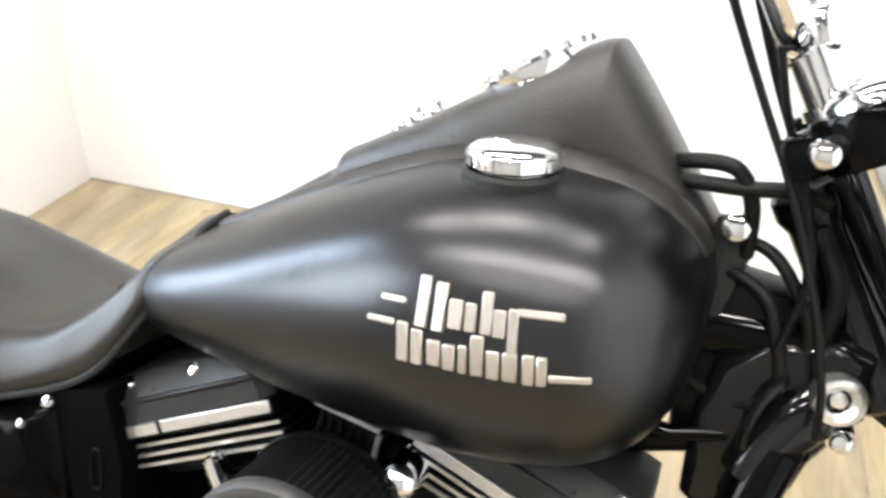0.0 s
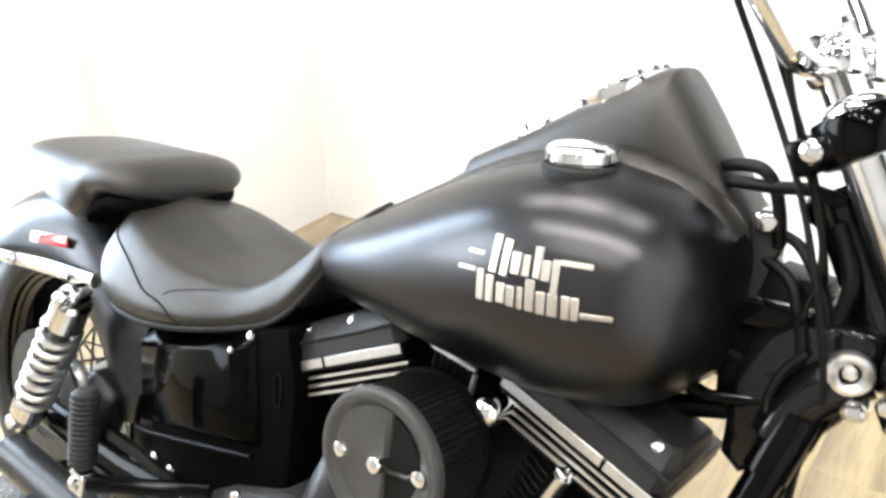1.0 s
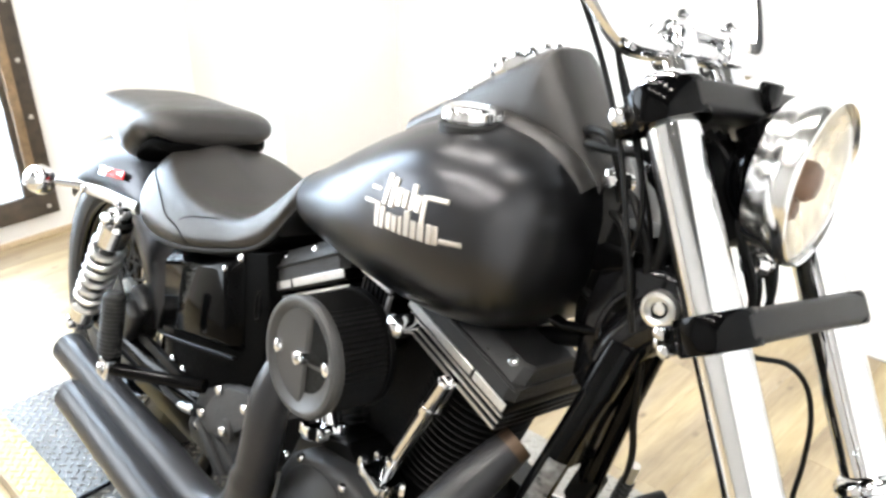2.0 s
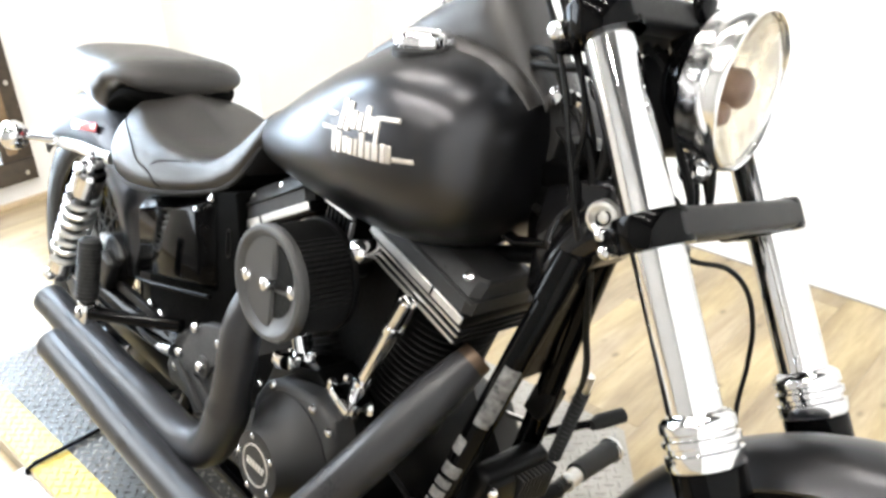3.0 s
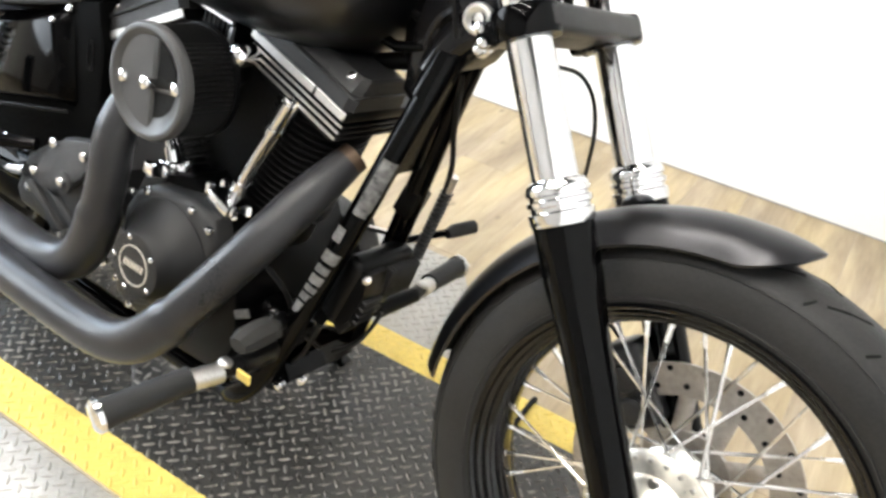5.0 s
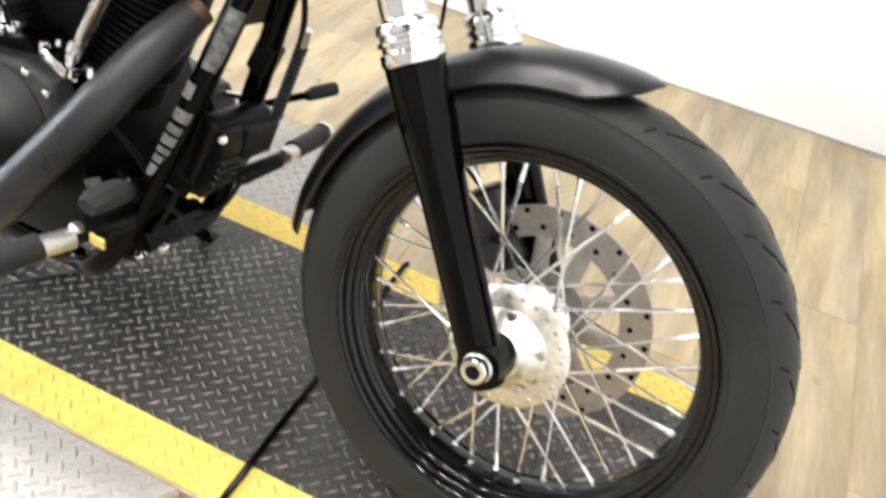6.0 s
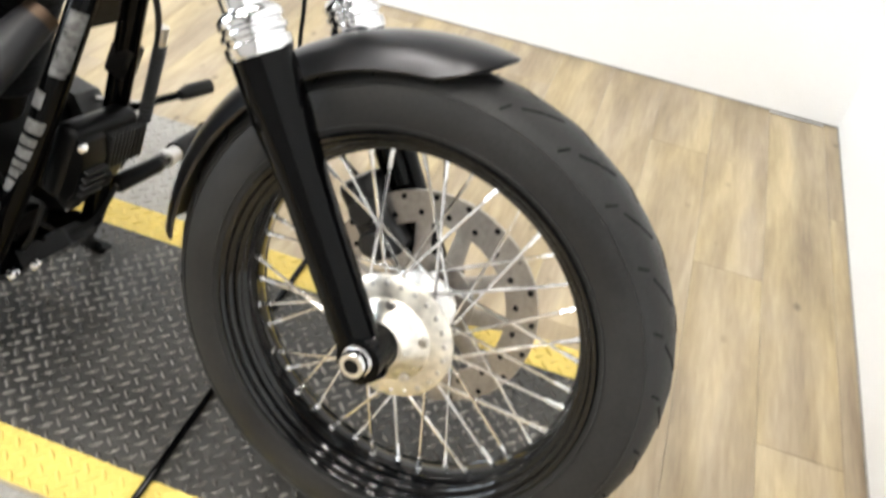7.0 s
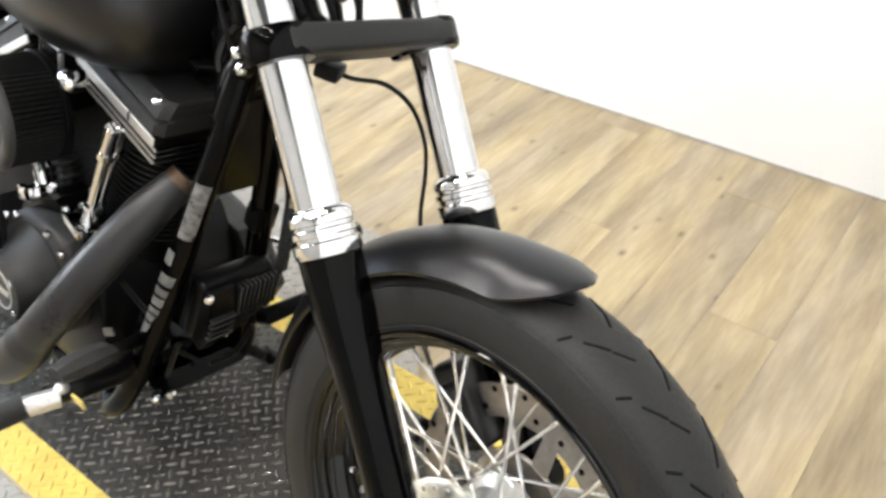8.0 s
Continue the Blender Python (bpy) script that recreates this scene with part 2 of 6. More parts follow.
def ring_mesh(bm, rings, closed=True, caps=True, smooth=True):
    """Join rings of points, each of the same count, into a skin."""
    vs = [[bm.verts.new(p) for p in r] for r in rings]
    n = len(vs[0])
    for a, b in zip(vs, vs[1:]):
        for i in range(n if closed else n - 1):
            f = bm.faces.new((a[i], a[(i + 1) % n], b[(i + 1) % n], b[i]))
            f.smooth = smooth
    if caps and closed:
        for r, flip in ((vs[0], True), (vs[-1], False)):
            f = bm.faces.new(r[::-1] if flip else r)
            f.smooth = False
    return bm


def spline(points, steps=8):
    """A smooth line through the points."""
    p = [Vector(q) for q in points]
    out = []
    for i in range(len(p) - 1):
        a, b, c, d = p[max(i - 1, 0)], p[i], p[i + 1], p[min(i + 2, len(p) - 1)]
        for k in range(steps):
            t = k / steps
            out.append(0.5 * (2 * b + (c - a) * t + (2 * a - 5 * b + 4 * c - d) * t * t + (3 * b - a - 3 * c + d) * t ** 3))
    return out + [p[-1]]


def sweep(bm, points, radius, segs=12, caps=True, flat=1.0, side=None):
    """A tube along points; radius is a number or one for each point; flat squashes it along side."""
    pts = [Vector(p) for p in points]
    rad = [radius] * len(pts) if isinstance(radius, (int, float)) else list(radius)
    tang = [(pts[min(i + 1, len(pts) - 1)] - pts[max(i - 1, 0)]).normalized() for i in range(len(pts))]
    u = Vector(side) if side else (Vector((0, 0, 1)) if abs(tang[0].z) < 0.9 else Vector((1, 0, 0)))
    rings = []
    for p, t, r in zip(pts, tang, rad):
        u = (u - t * u.dot(t)).normalized()
        w = t.cross(u)
        rings.append([p + (u * math.cos(a) * flat + w * math.sin(a)) * r for a in (2 * math.pi * k / segs for k in range(segs))])
    return ring_mesh(bm, rings, caps=caps)


def rod(bm, a, b, r, segs=10, r2=None):
    return sweep(bm, [a, b], [r, r if r2 is None else r2], segs)


def lathe(bm, profile, m=None, segs=32, caps=True, a0=0.0, a1=360.0):
    """Turn (radius, height) pairs round the z axis of m."""
    m = m or Matrix()
    full = abs(a1 - a0) > 359
    cnt = segs if full else segs + 1
    rings = []
    for r, h in profile:
        rings.append([m @ Vector((r * math.cos(a), r * math.sin(a), h)) for a in (radians(a0 + (a1 - a0) * k / segs) for k in range(cnt))])
    return ring_mesh(bm, rings, closed=full, caps=caps and full)


def box(bm, sx, sy, sz, m=None, bevel=0.0, segs=2):
    """A box centred on m, with rounded edges."""
    m = m or Matrix()
    r = bmesh.ops.create_cube(bm, size=1.0, matrix=m @ Matrix.Diagonal((sx, sy, sz, 1)))
    if bevel:
        edges = list({e for v in r["verts"] for e in v.link_edges})
        bmesh.ops.bevel(bm, geom=edges, offset=bevel, segments=segs, affect="EDGES", profile=0.5)
    return bm


def prism(bm, outline, y0, y1, bevel=0.0, segs=2, m=None):
    """An outline in x and z, drawn out from y0 to y1 (y1 is the face that is rounded)."""
    m = m or Matrix()
    a = [bm.verts.new(m @ Vector((x, y0, z))) for x, z in outline]
    b = [bm.verts.new(m @ Vector((x, y1, z))) for x, z in outline]
    n = len(a)
    front = bm.faces.new(b)
    bm.faces.new(a[::-1])
    for i in range(n):
        bm.faces.new((a[i], a[(i + 1) % n], b[(i + 1) % n], b[i]))
    if bevel:
        bmesh.ops.bevel(bm, geom=list(front.edges), offset=bevel, segments=segs, affect="EDGES", profile=0.5)
    return bm


def along(a, b):
    """A pose at a whose z axis points to b."""
    d = Vector(b) - Vector(a)
    return Matrix.Translation(a) @ d.to_track_quat("Z", "Y").to_matrix().to_4x4()


def bolt(bm, p, way, r=0.007, h=0.006, hexed=False):
    """A domed or six-sided bolt head at p, standing up along way."""
    m = along(p, Vector(p) + Vector(way))
    if hexed:
        lathe(bm, [(r * 1.25, 0), (r * 1.25, h * 0.3), (r, h * 0.3), (r, h), (r * 0.6, h * 1.05)], m, 6)
    else:
        lathe(bm, [(r, -0.001), (r, h * 0.5), (r * 0.8, h * 0.85), (r * 0.4, h), (0.0005, h * 1.02)], m, 12)
    return bm


def finish(bm, name, mat, smooth=None):
    bmesh.ops.recalc_face_normals(bm, faces=bm.faces)
    if smooth is not None:
        for f in bm.faces:
            f.smooth = True
        for e in bm.edges:
            if len(e.link_faces) == 2 and e.calc_face_angle(0) > radians(smooth):
                e.smooth = False
    me = bpy.data.meshes.new(name)
    bm.to_mesh(me)
    bm.free()
    me.materials.append(mat)
    return me


def part(name, bm, mat, parent, label="", m=None, smooth=38):
    ob = new(name, finish(bm, name, mat, smooth))
    ob.parent = parent
    if m is not None:
        ob.matrix_basis = m
    if label:
        ob["label"] = label
    return ob


def pieces(name, bm, mat, parent, label="", m=None, smooth=38):
    """Every loose piece of bm becomes a part of its own."""
    bmesh.ops.recalc_face_normals(bm, faces=bm.faces)
    bm.verts.ensure_lookup_table()
    seen, out = set(), []
    for v in bm.verts:
        if v.index in seen:
            continue
        stack, isle = [v], []
        seen.add(v.index)
        while stack:
            w = stack.pop()
            isle.append(w)
            for e in w.link_edges:
                o = e.other_vert(w)
                if o.index not in seen:
                    seen.add(o.index)
                    stack.append(o)
        number = {w.index: i for i, w in enumerate(isle)}
        faces = {f for w in isle for f in w.link_faces}
        one = B()
        vs = [one.verts.new(w.co) for w in isle]
        for f in sorted(faces, key=lambda q: q.index):
            one.faces.new([vs[number[w.index]] for w in f.verts])
        out.append(part(name, one, mat, parent, label, m, smooth))
    bm.free()
    return out


def shared(name, mesh, parent, m):
    ob = new(name, mesh)
    ob.parent = parent
    ob.matrix_basis = m
    return ob


def thing(name, label, category, m=None, kind="", group=""):
    ob = new(name)
    ob.empty_display_size = 0.1
    if m is not None:
        ob.matrix_basis = m
    return tagged(ob, label, category, group, kind)


def solid(name, bm, mat, label, category, kind="", m=None, smooth=38, group=""):
    ob = new(name, finish(bm, name, mat, smooth))
    if m is not None:
        ob.matrix_basis = m
    return tagged(ob, label, category, group, kind)


def B():
    return bmesh.new()


# ---- the room ----
X0, X1, Y0, Y1 = -2.93, 0.757, -2.7, 1.574
JOGX, JOGY = -2.36, 1.025
T_ = 0.12


def wall(name, x0, x1, y0, y1, z0=FLOOR - 0.03, z1=CEIL, label="plain white painted wall meeting the plank floor"):
    bm = box(B(), x1 - x0, y1 - y0, z1 - z0, pose((x0 + x1) / 2, (y0 + y1) / 2, (z0 + z1) / 2))
    return solid(name, bm, WALL, label, "wall", "structure")


wall("wall_back", JOGX, X1 + T_, Y1, Y1 + T_)
wall("wall_ahead", X1, X1 + T_, Y0, Y1)
wall("wall_jog", X0 - T_, JOGX, JOGY, Y1 + T_, label="white wall corner that juts into the room")
# Out of view; its nearness and grey set the chrome's reflections and the fill.
tagged(wall("unseen_wall_behind", X0 - T_, X1 + T_, Y0 - T_, Y0), "unseen pale grey wall, placed to reflect in the chrome").data.materials[0] = DARKWALL
WY0, WY1, WZ0, WZ1 = -0.22, 0.34, 0.10, 2.12
wall("wall_window_side", X0 - T_, X0, WY1, JOGY, label="white wall beside the screened window")
# No side window is in view; this opening is added for cool light.
V0, V1, VZ0, VZ1 = -1.75, -0.55, 0.78, 2.12
for name, ya, yb, za, zb in (("wall_side_pier", V1, WY0, FLOOR - 0.03, CEIL), ("wall_side_end", Y0, V0, FLOOR - 0.03, CEIL), ("wall_side_below", V0, V1, FLOOR - 0.03, VZ0), ("wall_side_above", V0, V1, VZ1, CEIL)):
    wall(name, X0 - T_, X0, ya, yb, za, zb, label="unseen white wall round the added side window")
side = thing("unseen_window_2", "unseen side window, added for cool light from the left", "window", pose(X0, 0, 0), kind="structure")
for ya, yb, za, zb in ((V0, V1, VZ0, VZ0 + 0.04), (V0, V1, VZ1 - 0.04, VZ1), (V0, V0 + 0.04, VZ0 + 0.042, VZ1 - 0.042), (V1 - 0.04, V1, VZ0 + 0.042, VZ1 - 0.042)):
    part("frame_bar", box(B(), 0.05, yb - ya, zb - za, pose(-0.03, (ya + yb) / 2, (za + zb) / 2)), CEILING, side)
wall("wall_window_below", X0 - T_, X0, WY0, WY1, FLOOR - 0.03, WZ0, label="low white wall under the window")
wall("wall_window_above", X0 - T_, X0, WY0, WY1, WZ1, CEIL, label="white wall over the window")
# Ceiling is out of view; its dark tone is chosen to cut bounced light.
solid("ceiling", box(B(), X1 - X0 + 2 * T_, Y1 - Y0 + 2 * T_, 0.1, pose((X0 + X1) / 2, (Y0 + Y1) / 2, CEIL + 0.05)), DARKCEILING, "unseen flat ceiling, dark to cut fill light and reflections", "ceiling", "structure")
floor = solid("floor", box(B(), X1 - X0, Y1 - Y0, 0.03, pose((X0 + X1) / 2, (Y0 + Y1) / 2, FLOOR - 0.021)), UNDER, "greyed oak vinyl plank floor, planks laid across the room", "floor", "structure")
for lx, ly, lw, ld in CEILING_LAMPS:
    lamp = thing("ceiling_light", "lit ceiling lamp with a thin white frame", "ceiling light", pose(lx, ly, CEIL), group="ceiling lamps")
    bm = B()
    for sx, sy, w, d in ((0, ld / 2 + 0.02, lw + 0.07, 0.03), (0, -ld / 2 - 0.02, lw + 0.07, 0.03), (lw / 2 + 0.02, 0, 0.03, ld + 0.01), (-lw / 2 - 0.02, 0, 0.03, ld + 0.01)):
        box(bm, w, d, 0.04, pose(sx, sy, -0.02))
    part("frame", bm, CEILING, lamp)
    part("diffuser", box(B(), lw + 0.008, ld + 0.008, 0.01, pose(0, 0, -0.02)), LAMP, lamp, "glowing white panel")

# screened window
win = thing("window_1", "dark wooden window frame with an expanded metal screen, bright outside", "window", pose(X0, 0, 0), kind="structure")
FO = 0.085
for name, y0, y1, z0, z1 in (("frame_rail", WY0 - FO, WY1 + FO, WZ0 - 0.06, WZ0 + 0.02), ("frame_rail", WY0 - FO, WY1 + FO, WZ1 - 0.02, WZ1 + 0.06),
                             ("frame_stile", WY1 - 0.02, WY1 + FO, WZ0 + 0.022, WZ1 - 0.022), ("frame_stile", WY0 - FO, WY0 + 0.02, WZ0 + 0.022, WZ1 - 0.022)):
    part(name, box(B(), 0.03, y1 - y0, z1 - z0, pose(0.016, (y0 + y1) / 2, (z0 + z1) / 2), 0.003), FRAMEWOOD, win)
for y in (WY1 + 0.015, WY0 - 0.015):
    part("frame_bead", box(B(), 0.02, 0.032, WZ1 - WZ0 - 0.1, pose(0.041, y, (WZ0 + WZ1) / 2), 0.004), PALEWOOD, win, "worn brown bead along the frame")
for k in range(8):
    z = WZ0 + 0.10 + 0.19 * k
    for y in (WY1 + 0.06, WY0 - 0.06):
        part("screw", bolt(B(), (0.031, y, z), (1, 0, 0), 0.008, 0.004), ZINC, win)
for k in range(6):
    part("screw", bolt(B(), (0.031, WY1 + 0.05 - 0.24 * k, WZ0 - 0.03), (1, 0, 0), 0.008, 0.004), ZINC, win)
bm = B()
for k in range(-88, 102):
    for s in (1, -1):
        a, b = Vector((-0.02, WY0 + 0.046 * k, WZ0)), Vector((-0.02, WY0 + 0.046 * k + s * 4.2, WZ1))
        lo, hi = WY0 - 0.01, WY1 + 0.01
        d = b - a
        ts = sorted(((lo - a.y) / d.y, (hi - a.y) / d.y))
        t0, t1 = max(0, ts[0]), min(1, ts[1])
        if t1 - t0 > 0.01:
            rod(bm, a + d * t0, a + d * t1, 0.0021, 4)
part("screen", bm, ZINC, win, "expanded metal screen")
solid("backdrop", box(B(), 0.02, 9, 6, pose(-4.6, -0.3, 1.6)), DAY, "overexposed white daylight outside the window", "sky", "structure")
solid("baseboard", box(B(), 0.012, JOGY - Y0, 0.022, pose(X0 + 0.0065, (Y0 + JOGY) / 2, FLOOR + 0.011), 0.003), BASE, "thin beige trim along the window wall", "baseboard", "structure")

DARKTRIM = material("grey_floor_line", (0.30, 0.285, 0.26), 0.7, grain=0.2, scale=80)
# Thin grey strips along the foot of two walls.
solid("trim", box(B(), 0.003, Y1 - Y0, 0.004, pose(X1 - 0.002, (Y0 + Y1) / 2, FLOOR + 0.003)), DARKTRIM, "thin grey line between floor and wall", "trim", "structure")
solid("trim", box(B(), X1 - JOGX - 0.01, 0.003, 0.004, pose((X1 + JOGX) / 2, Y1 - 0.002, FLOOR + 0.003)), DARKTRIM, "thin grey line between floor and wall", "trim", "structure")

# ---- the lift deck ----
DX0, DX1, DY0, DY1 = -1.92, 0.286, -0.229, 0.363
IN0, IN1 = -0.153, 0.294


LUG_POINTS = ((-0.0125, 0, 0), (-0.005, -0.0036, 0), (0.005, -0.0036, 0), (0.0125, 0, 0), (0.005, 0.0036, 0), (-0.005, 0.0036, 0),
              (-0.0090, 0, 0.0017), (-0.0035, -0.0014, 0.0024), (0.0035, -0.0014, 0.0024), (0.0090, 0, 0.0017), (0.0035, 0.0014, 0.0024), (-0.0035, 0.0014, 0.0024))
LUG_FACES = [(q, (q + 1) % 6, 6 + (q + 1) % 6, 6 + q) for q in range(6)] + [tuple(range(6, 12))]


def lug_part(parent, mat, x0, x1, y0, y1, z, inside=None, near=None, turn=None, step=0.0285):
    """Raised lozenges of tread plate, turned one way and the other by turns; those in the stretch near are pieces of their own."""
    turn = turn or Matrix()
    one = bpy.data.meshes.new("tread_lug")
    one.from_pydata([(px, py, pz - (0.0006 if pz == 0 else 0)) for px, py, pz in LUG_POINTS], [], LUG_FACES)
    one.materials.append(mat)
    verts, faces, count = [], [], 0
    nx, ny = max(1, round((x1 - x0) / step)), max(1, round((y1 - y0) / step))
    for i in range(2 * nx):
        for j in range(2 * ny):
            if (i + j) % 2:
                continue
            cx = x0 + (i + 0.5) * (x1 - x0) / nx / 2
            cy = y0 + (j + 0.5) * (y1 - y0) / ny / 2
            if inside and not inside(cx, cy):
                continue
            m = turn @ pose(cx, cy, z, 0, 0, (45 if i % 2 else -45) + ((i * 7 + j * 5) % 5 - 2) * 1.5)
            if near and near[0] < cx < near[1] and count < 300:
                shared("tread_lug", one, parent, m)
                count += 1
                continue
            k = len(verts)
            verts += [m @ v.co for v in one.vertices]
            faces += [tuple(k + q for q in f) for f in LUG_FACES]
    if verts:
        me = bpy.data.meshes.new("tread_relief")
        me.from_pydata(verts, [], faces)
        me.materials.append(mat)
        ob = new("tread_relief", me)
        ob.parent = parent
        tagged(ob, kind="stuff")


deck = thing("lift_deck", "low lift deck of grey tread plate with yellow painted edges", "lift table", pose(0, 0, 0.003))
part("deck_plate", box(B(), DX1 - DX0, IN1 - IN0, 0.046, pose((DX0 + DX1) / 2, (IN0 + IN1) / 2, -0.023)), DECK, deck, "dark grey tread plate")
part("edge_stripe", box(B(), DX1 - DX0, IN0 - DY0, 0.046, pose((DX0 + DX1) / 2, (IN0 + DY0) / 2, -0.023)), YELLOW, deck, "yellow painted tread plate edge")
part("edge_stripe", box(B(), DX1 - DX0, DY1 - IN1, 0.046, pose((DX0 + DX1) / 2, (IN1 + DY1) / 2, -0.023)), YELLOW, deck, "yellow painted tread plate edge")
part("deck_skirt", box(B(), DX1 - DX0 - 0.004, 0.004, 0.042, pose((DX0 + DX1) / 2, DY0 - 0.002, -0.026)), EDGE, deck, "dusty beige side of the deck")
part("deck_skirt", box(B(), 0.004, DY1 - DY0, 0.042, pose(DX1 + 0.002, (DY0 + DY1) / 2, -0.026)), EDGE, deck, "dusty beige end of the deck")
lug_part(deck, LUG, DX0, DX1, IN0, IN1, 0.0, near=(-0.52, -0.26))
lug_part(deck, YELLOW, DX0, DX1, DY0, IN0, 0.0, near=(-0.9, 0.29))
lug_part(deck, YELLOW, DX0, DX1, IN1, DY1, 0.0, near=(-0.7, 0.29))
JACK = pose(-0.862, 0.030, 0.0, 0, 0, 50)
part("jack_plate", box(B(), 0.19, 0.125, 0.006, JACK @ pose(0, 0, 0.0035), 0.0015, 1), JACKPLATE, deck, "bare tread plate lying on the deck")
lug_part(deck, SILVER, -0.092, 0.092, -0.060, 0.060, 0.0065, near=(-1, 1), turn=JACK)
for x in (-1.478, -0.303):
    bm = sweep(B(), [(x, DY1 + 0.008, -0.03), (x, DY1 + 0.006, 0.004), (x, DY1 - 0.01, 0.008), (x, DY0 + 0.01, 0.008), (x + 0.002, DY0 - 0.007, 0.004), (x + 0.014, DY0 - 0.009, -0.035)], 0.0055, 8)
    part("cross_bar", bm, GLOSS, deck, "thin black steel bar across the deck")


def side_plate(name, ya, yb, x0, x1, slope):
    """A silver tread plate wing of the lift; its front end is cut at a slant."""
    ob = thing(name, "silver tread plate wing lying beside the lift deck", "lift table", pose(0, 0, 0), group="deck wings")
    pts = [(x0, ya), (x1, ya), (x1 - slope, yb), (x0, yb)]
    bm = B()
    top = [bm.verts.new((x, y, -0.001)) for x, y in pts]
    low = [bm.verts.new((x, y, FLOOR + 0.001)) for x, y in pts]
    bm.faces.new(top)
    bm.faces.new(low[::-1])
    for i in range(4):
        bm.faces.new((top[i], low[i], low[(i + 1) % 4], top[(i + 1) % 4]))
    part("plate", bm, SILVER, ob)
    a, b = Vector((x1, ya, -0.024)), Vector((x1 - slope, yb, -0.024))
    d = b - a
    m = Matrix.Translation((a + b) / 2 + Vector((0.002, 0.0, -0.002))) @ d.to_track_quat("X", "Z").to_matrix().to_4x4()
    part("plate_end", box(B(), d.length, 0.003, 0.04, m), EDGE, ob, "dusty beige cut end")
    lo, hi = min(ya, yb), max(ya, yb)
    lug_part(ob, SILVER, x0, x1, lo, hi, -0.001, near=(-0.72, -0.3), inside=lambda x, y: x < x1 - 0.015 - slope * (y - ya) / (yb - ya))
    return ob


side_plate("deck_wing", DY0 - 0.006, -0.62, -1.50, -0.37, 0.28)
side_plate("deck_wing", DY1 + 0.002, 0.66, -1.50, -0.40, 0.24)

# ---- the motorcycle ----
BIKE = pose(0, 0, 0.328, 0, 0, -4.5) @ pose(0, 0, 0, -13.5, 0, 0)
bike = thing("motorcycle", "matte black cruiser motorcycle leaning on its stand on the deck", "motorcycle", BIKE)
F = pose(0, 0, 0, -2.5, 0, -2.0)
FK = F @ pose(-0.014, 0.0, 0, 0, -32, 0)
ROUND = pose(0, 0, 0, -90, 0, 0)


def wheel(name, parent, m, tyre_r, half, rim_r, label, count, flange, spoke=SPOKE):
    """A wire wheel with its axle along y: tyre, rim, hub and spokes."""
    w = new(name)
    w.parent, w.matrix_basis = parent, m
    w["label"] = label
    dr = tyre_r - rim_r
    prof = [(rim_r - 0.002, -half * 0.80), (rim_r + dr * 0.12, -half * 0.93), (rim_r + dr * 0.42, -half), (rim_r + dr * 0.66, -half * 0.965), (rim_r + dr * 0.80, -half * 0.86),
            (rim_r + dr * 0.910, -half * 0.64), (rim_r + dr * 0.979, -half * 0.34), (tyre_r, 0)]
    prof = prof + [(r, -h) for r, h in prof[-2::-1]]
    part("tyre", lathe(B(), prof, ROUND, 96, caps=False), TYRE, w, "worn black rubber tyre with slanted grooves")
    bm = B()
    for r, h in ((rim_r + dr * 0.16, half * 0.95), (rim_r + dr * 0.70, half * 0.945)):
        for s in (-1, 1):
            lathe(bm, [(r - 0.0012, s * h), (r, s * (h + 0.0016)), (r + 0.0012, s * h)], ROUND, 96, caps=False)
    pieces("sidewall_ring", bm, TYRE, w)
    bm = B()
    rb = rim_r - 0.024
    rp = [(rim_r + 0.006, half * 0.80), (rim_r + 0.0085, half * 0.86)]
    for rc, hc in ((rim_r + 0.003, half * 0.88), (rim_r - 0.005, half * 0.74), (rim_r - 0.0125, half * 0.57)):
        rp += [(rc + 0.0022 - 0.0072 * math.sin(radians(q)), hc - 0.0022 + 0.0072 * math.cos(radians(q))) for q in (5, 18, 30, 42, 54, 66, 78, 90)]
        rp += [(rc - 0.0026, hc - 0.0044)]
    rp += [(rb + 0.003, half * 0.34), (rb + 0.0005, half * 0.16), (rb, 0)]
    rp = rp + [(r, -h) for r, h in rp[-2::-1]]
    lathe(bm, rp, ROUND, 96, caps=False)
    part("rim", bm, RIMBLACK, w, "gloss black steel rim with stepped edge")
    # hub
    bm = lathe(B(), [(0.012, -flange - 0.025), (0.028, -flange - 0.024), (0.032, -flange - 0.010), (0.050, -flange - 0.006), (0.052, -flange + 0.003), (0.036, -flange + 0.012), (0.030, 0),
                     (0.036, flange - 0.012), (0.052, flange - 0.003), (0.050, flange + 0.006), (0.030, flange + 0.012), (0.012, flange + 0.013)], ROUND, 40)
    part("hub", bm, POLISH, w, "polished aluminium hub")
    rn = rb - 0.001
    quad = []
    for q in range(4):
        side = 1 if q % 2 else -1
        lean = (1 if q < 2 else -1) * radians(66)
        th = 2 * math.pi * q / count
        a = Vector((0.046 * math.cos(th + lean), side * (flange + 0.002 * (1 if q < 2 else -1)), 0.046 * math.sin(th + lean)))
        b = Vector((rn * math.cos(th), side * half * 0.10, rn * math.sin(th)))
        bm = rod(B(), a, b, 0.0023, 6)
        d = (a - b).normalized()
        rod(bm, b - d * 0.002, b + d * 0.022, 0.0033, 8, 0.0029)
        rod(bm, b - d * 0.001, b + d * 0.003, 0.0043, 8)
        quad.append(finish(bm, "spoke", spoke, 40))
    for k in range(count // 4):
        for q in range(4):
            shared("spoke", quad[q], w, pose(0, 0, 0, 0, -360 * 4 * k / count, 0))
    return w




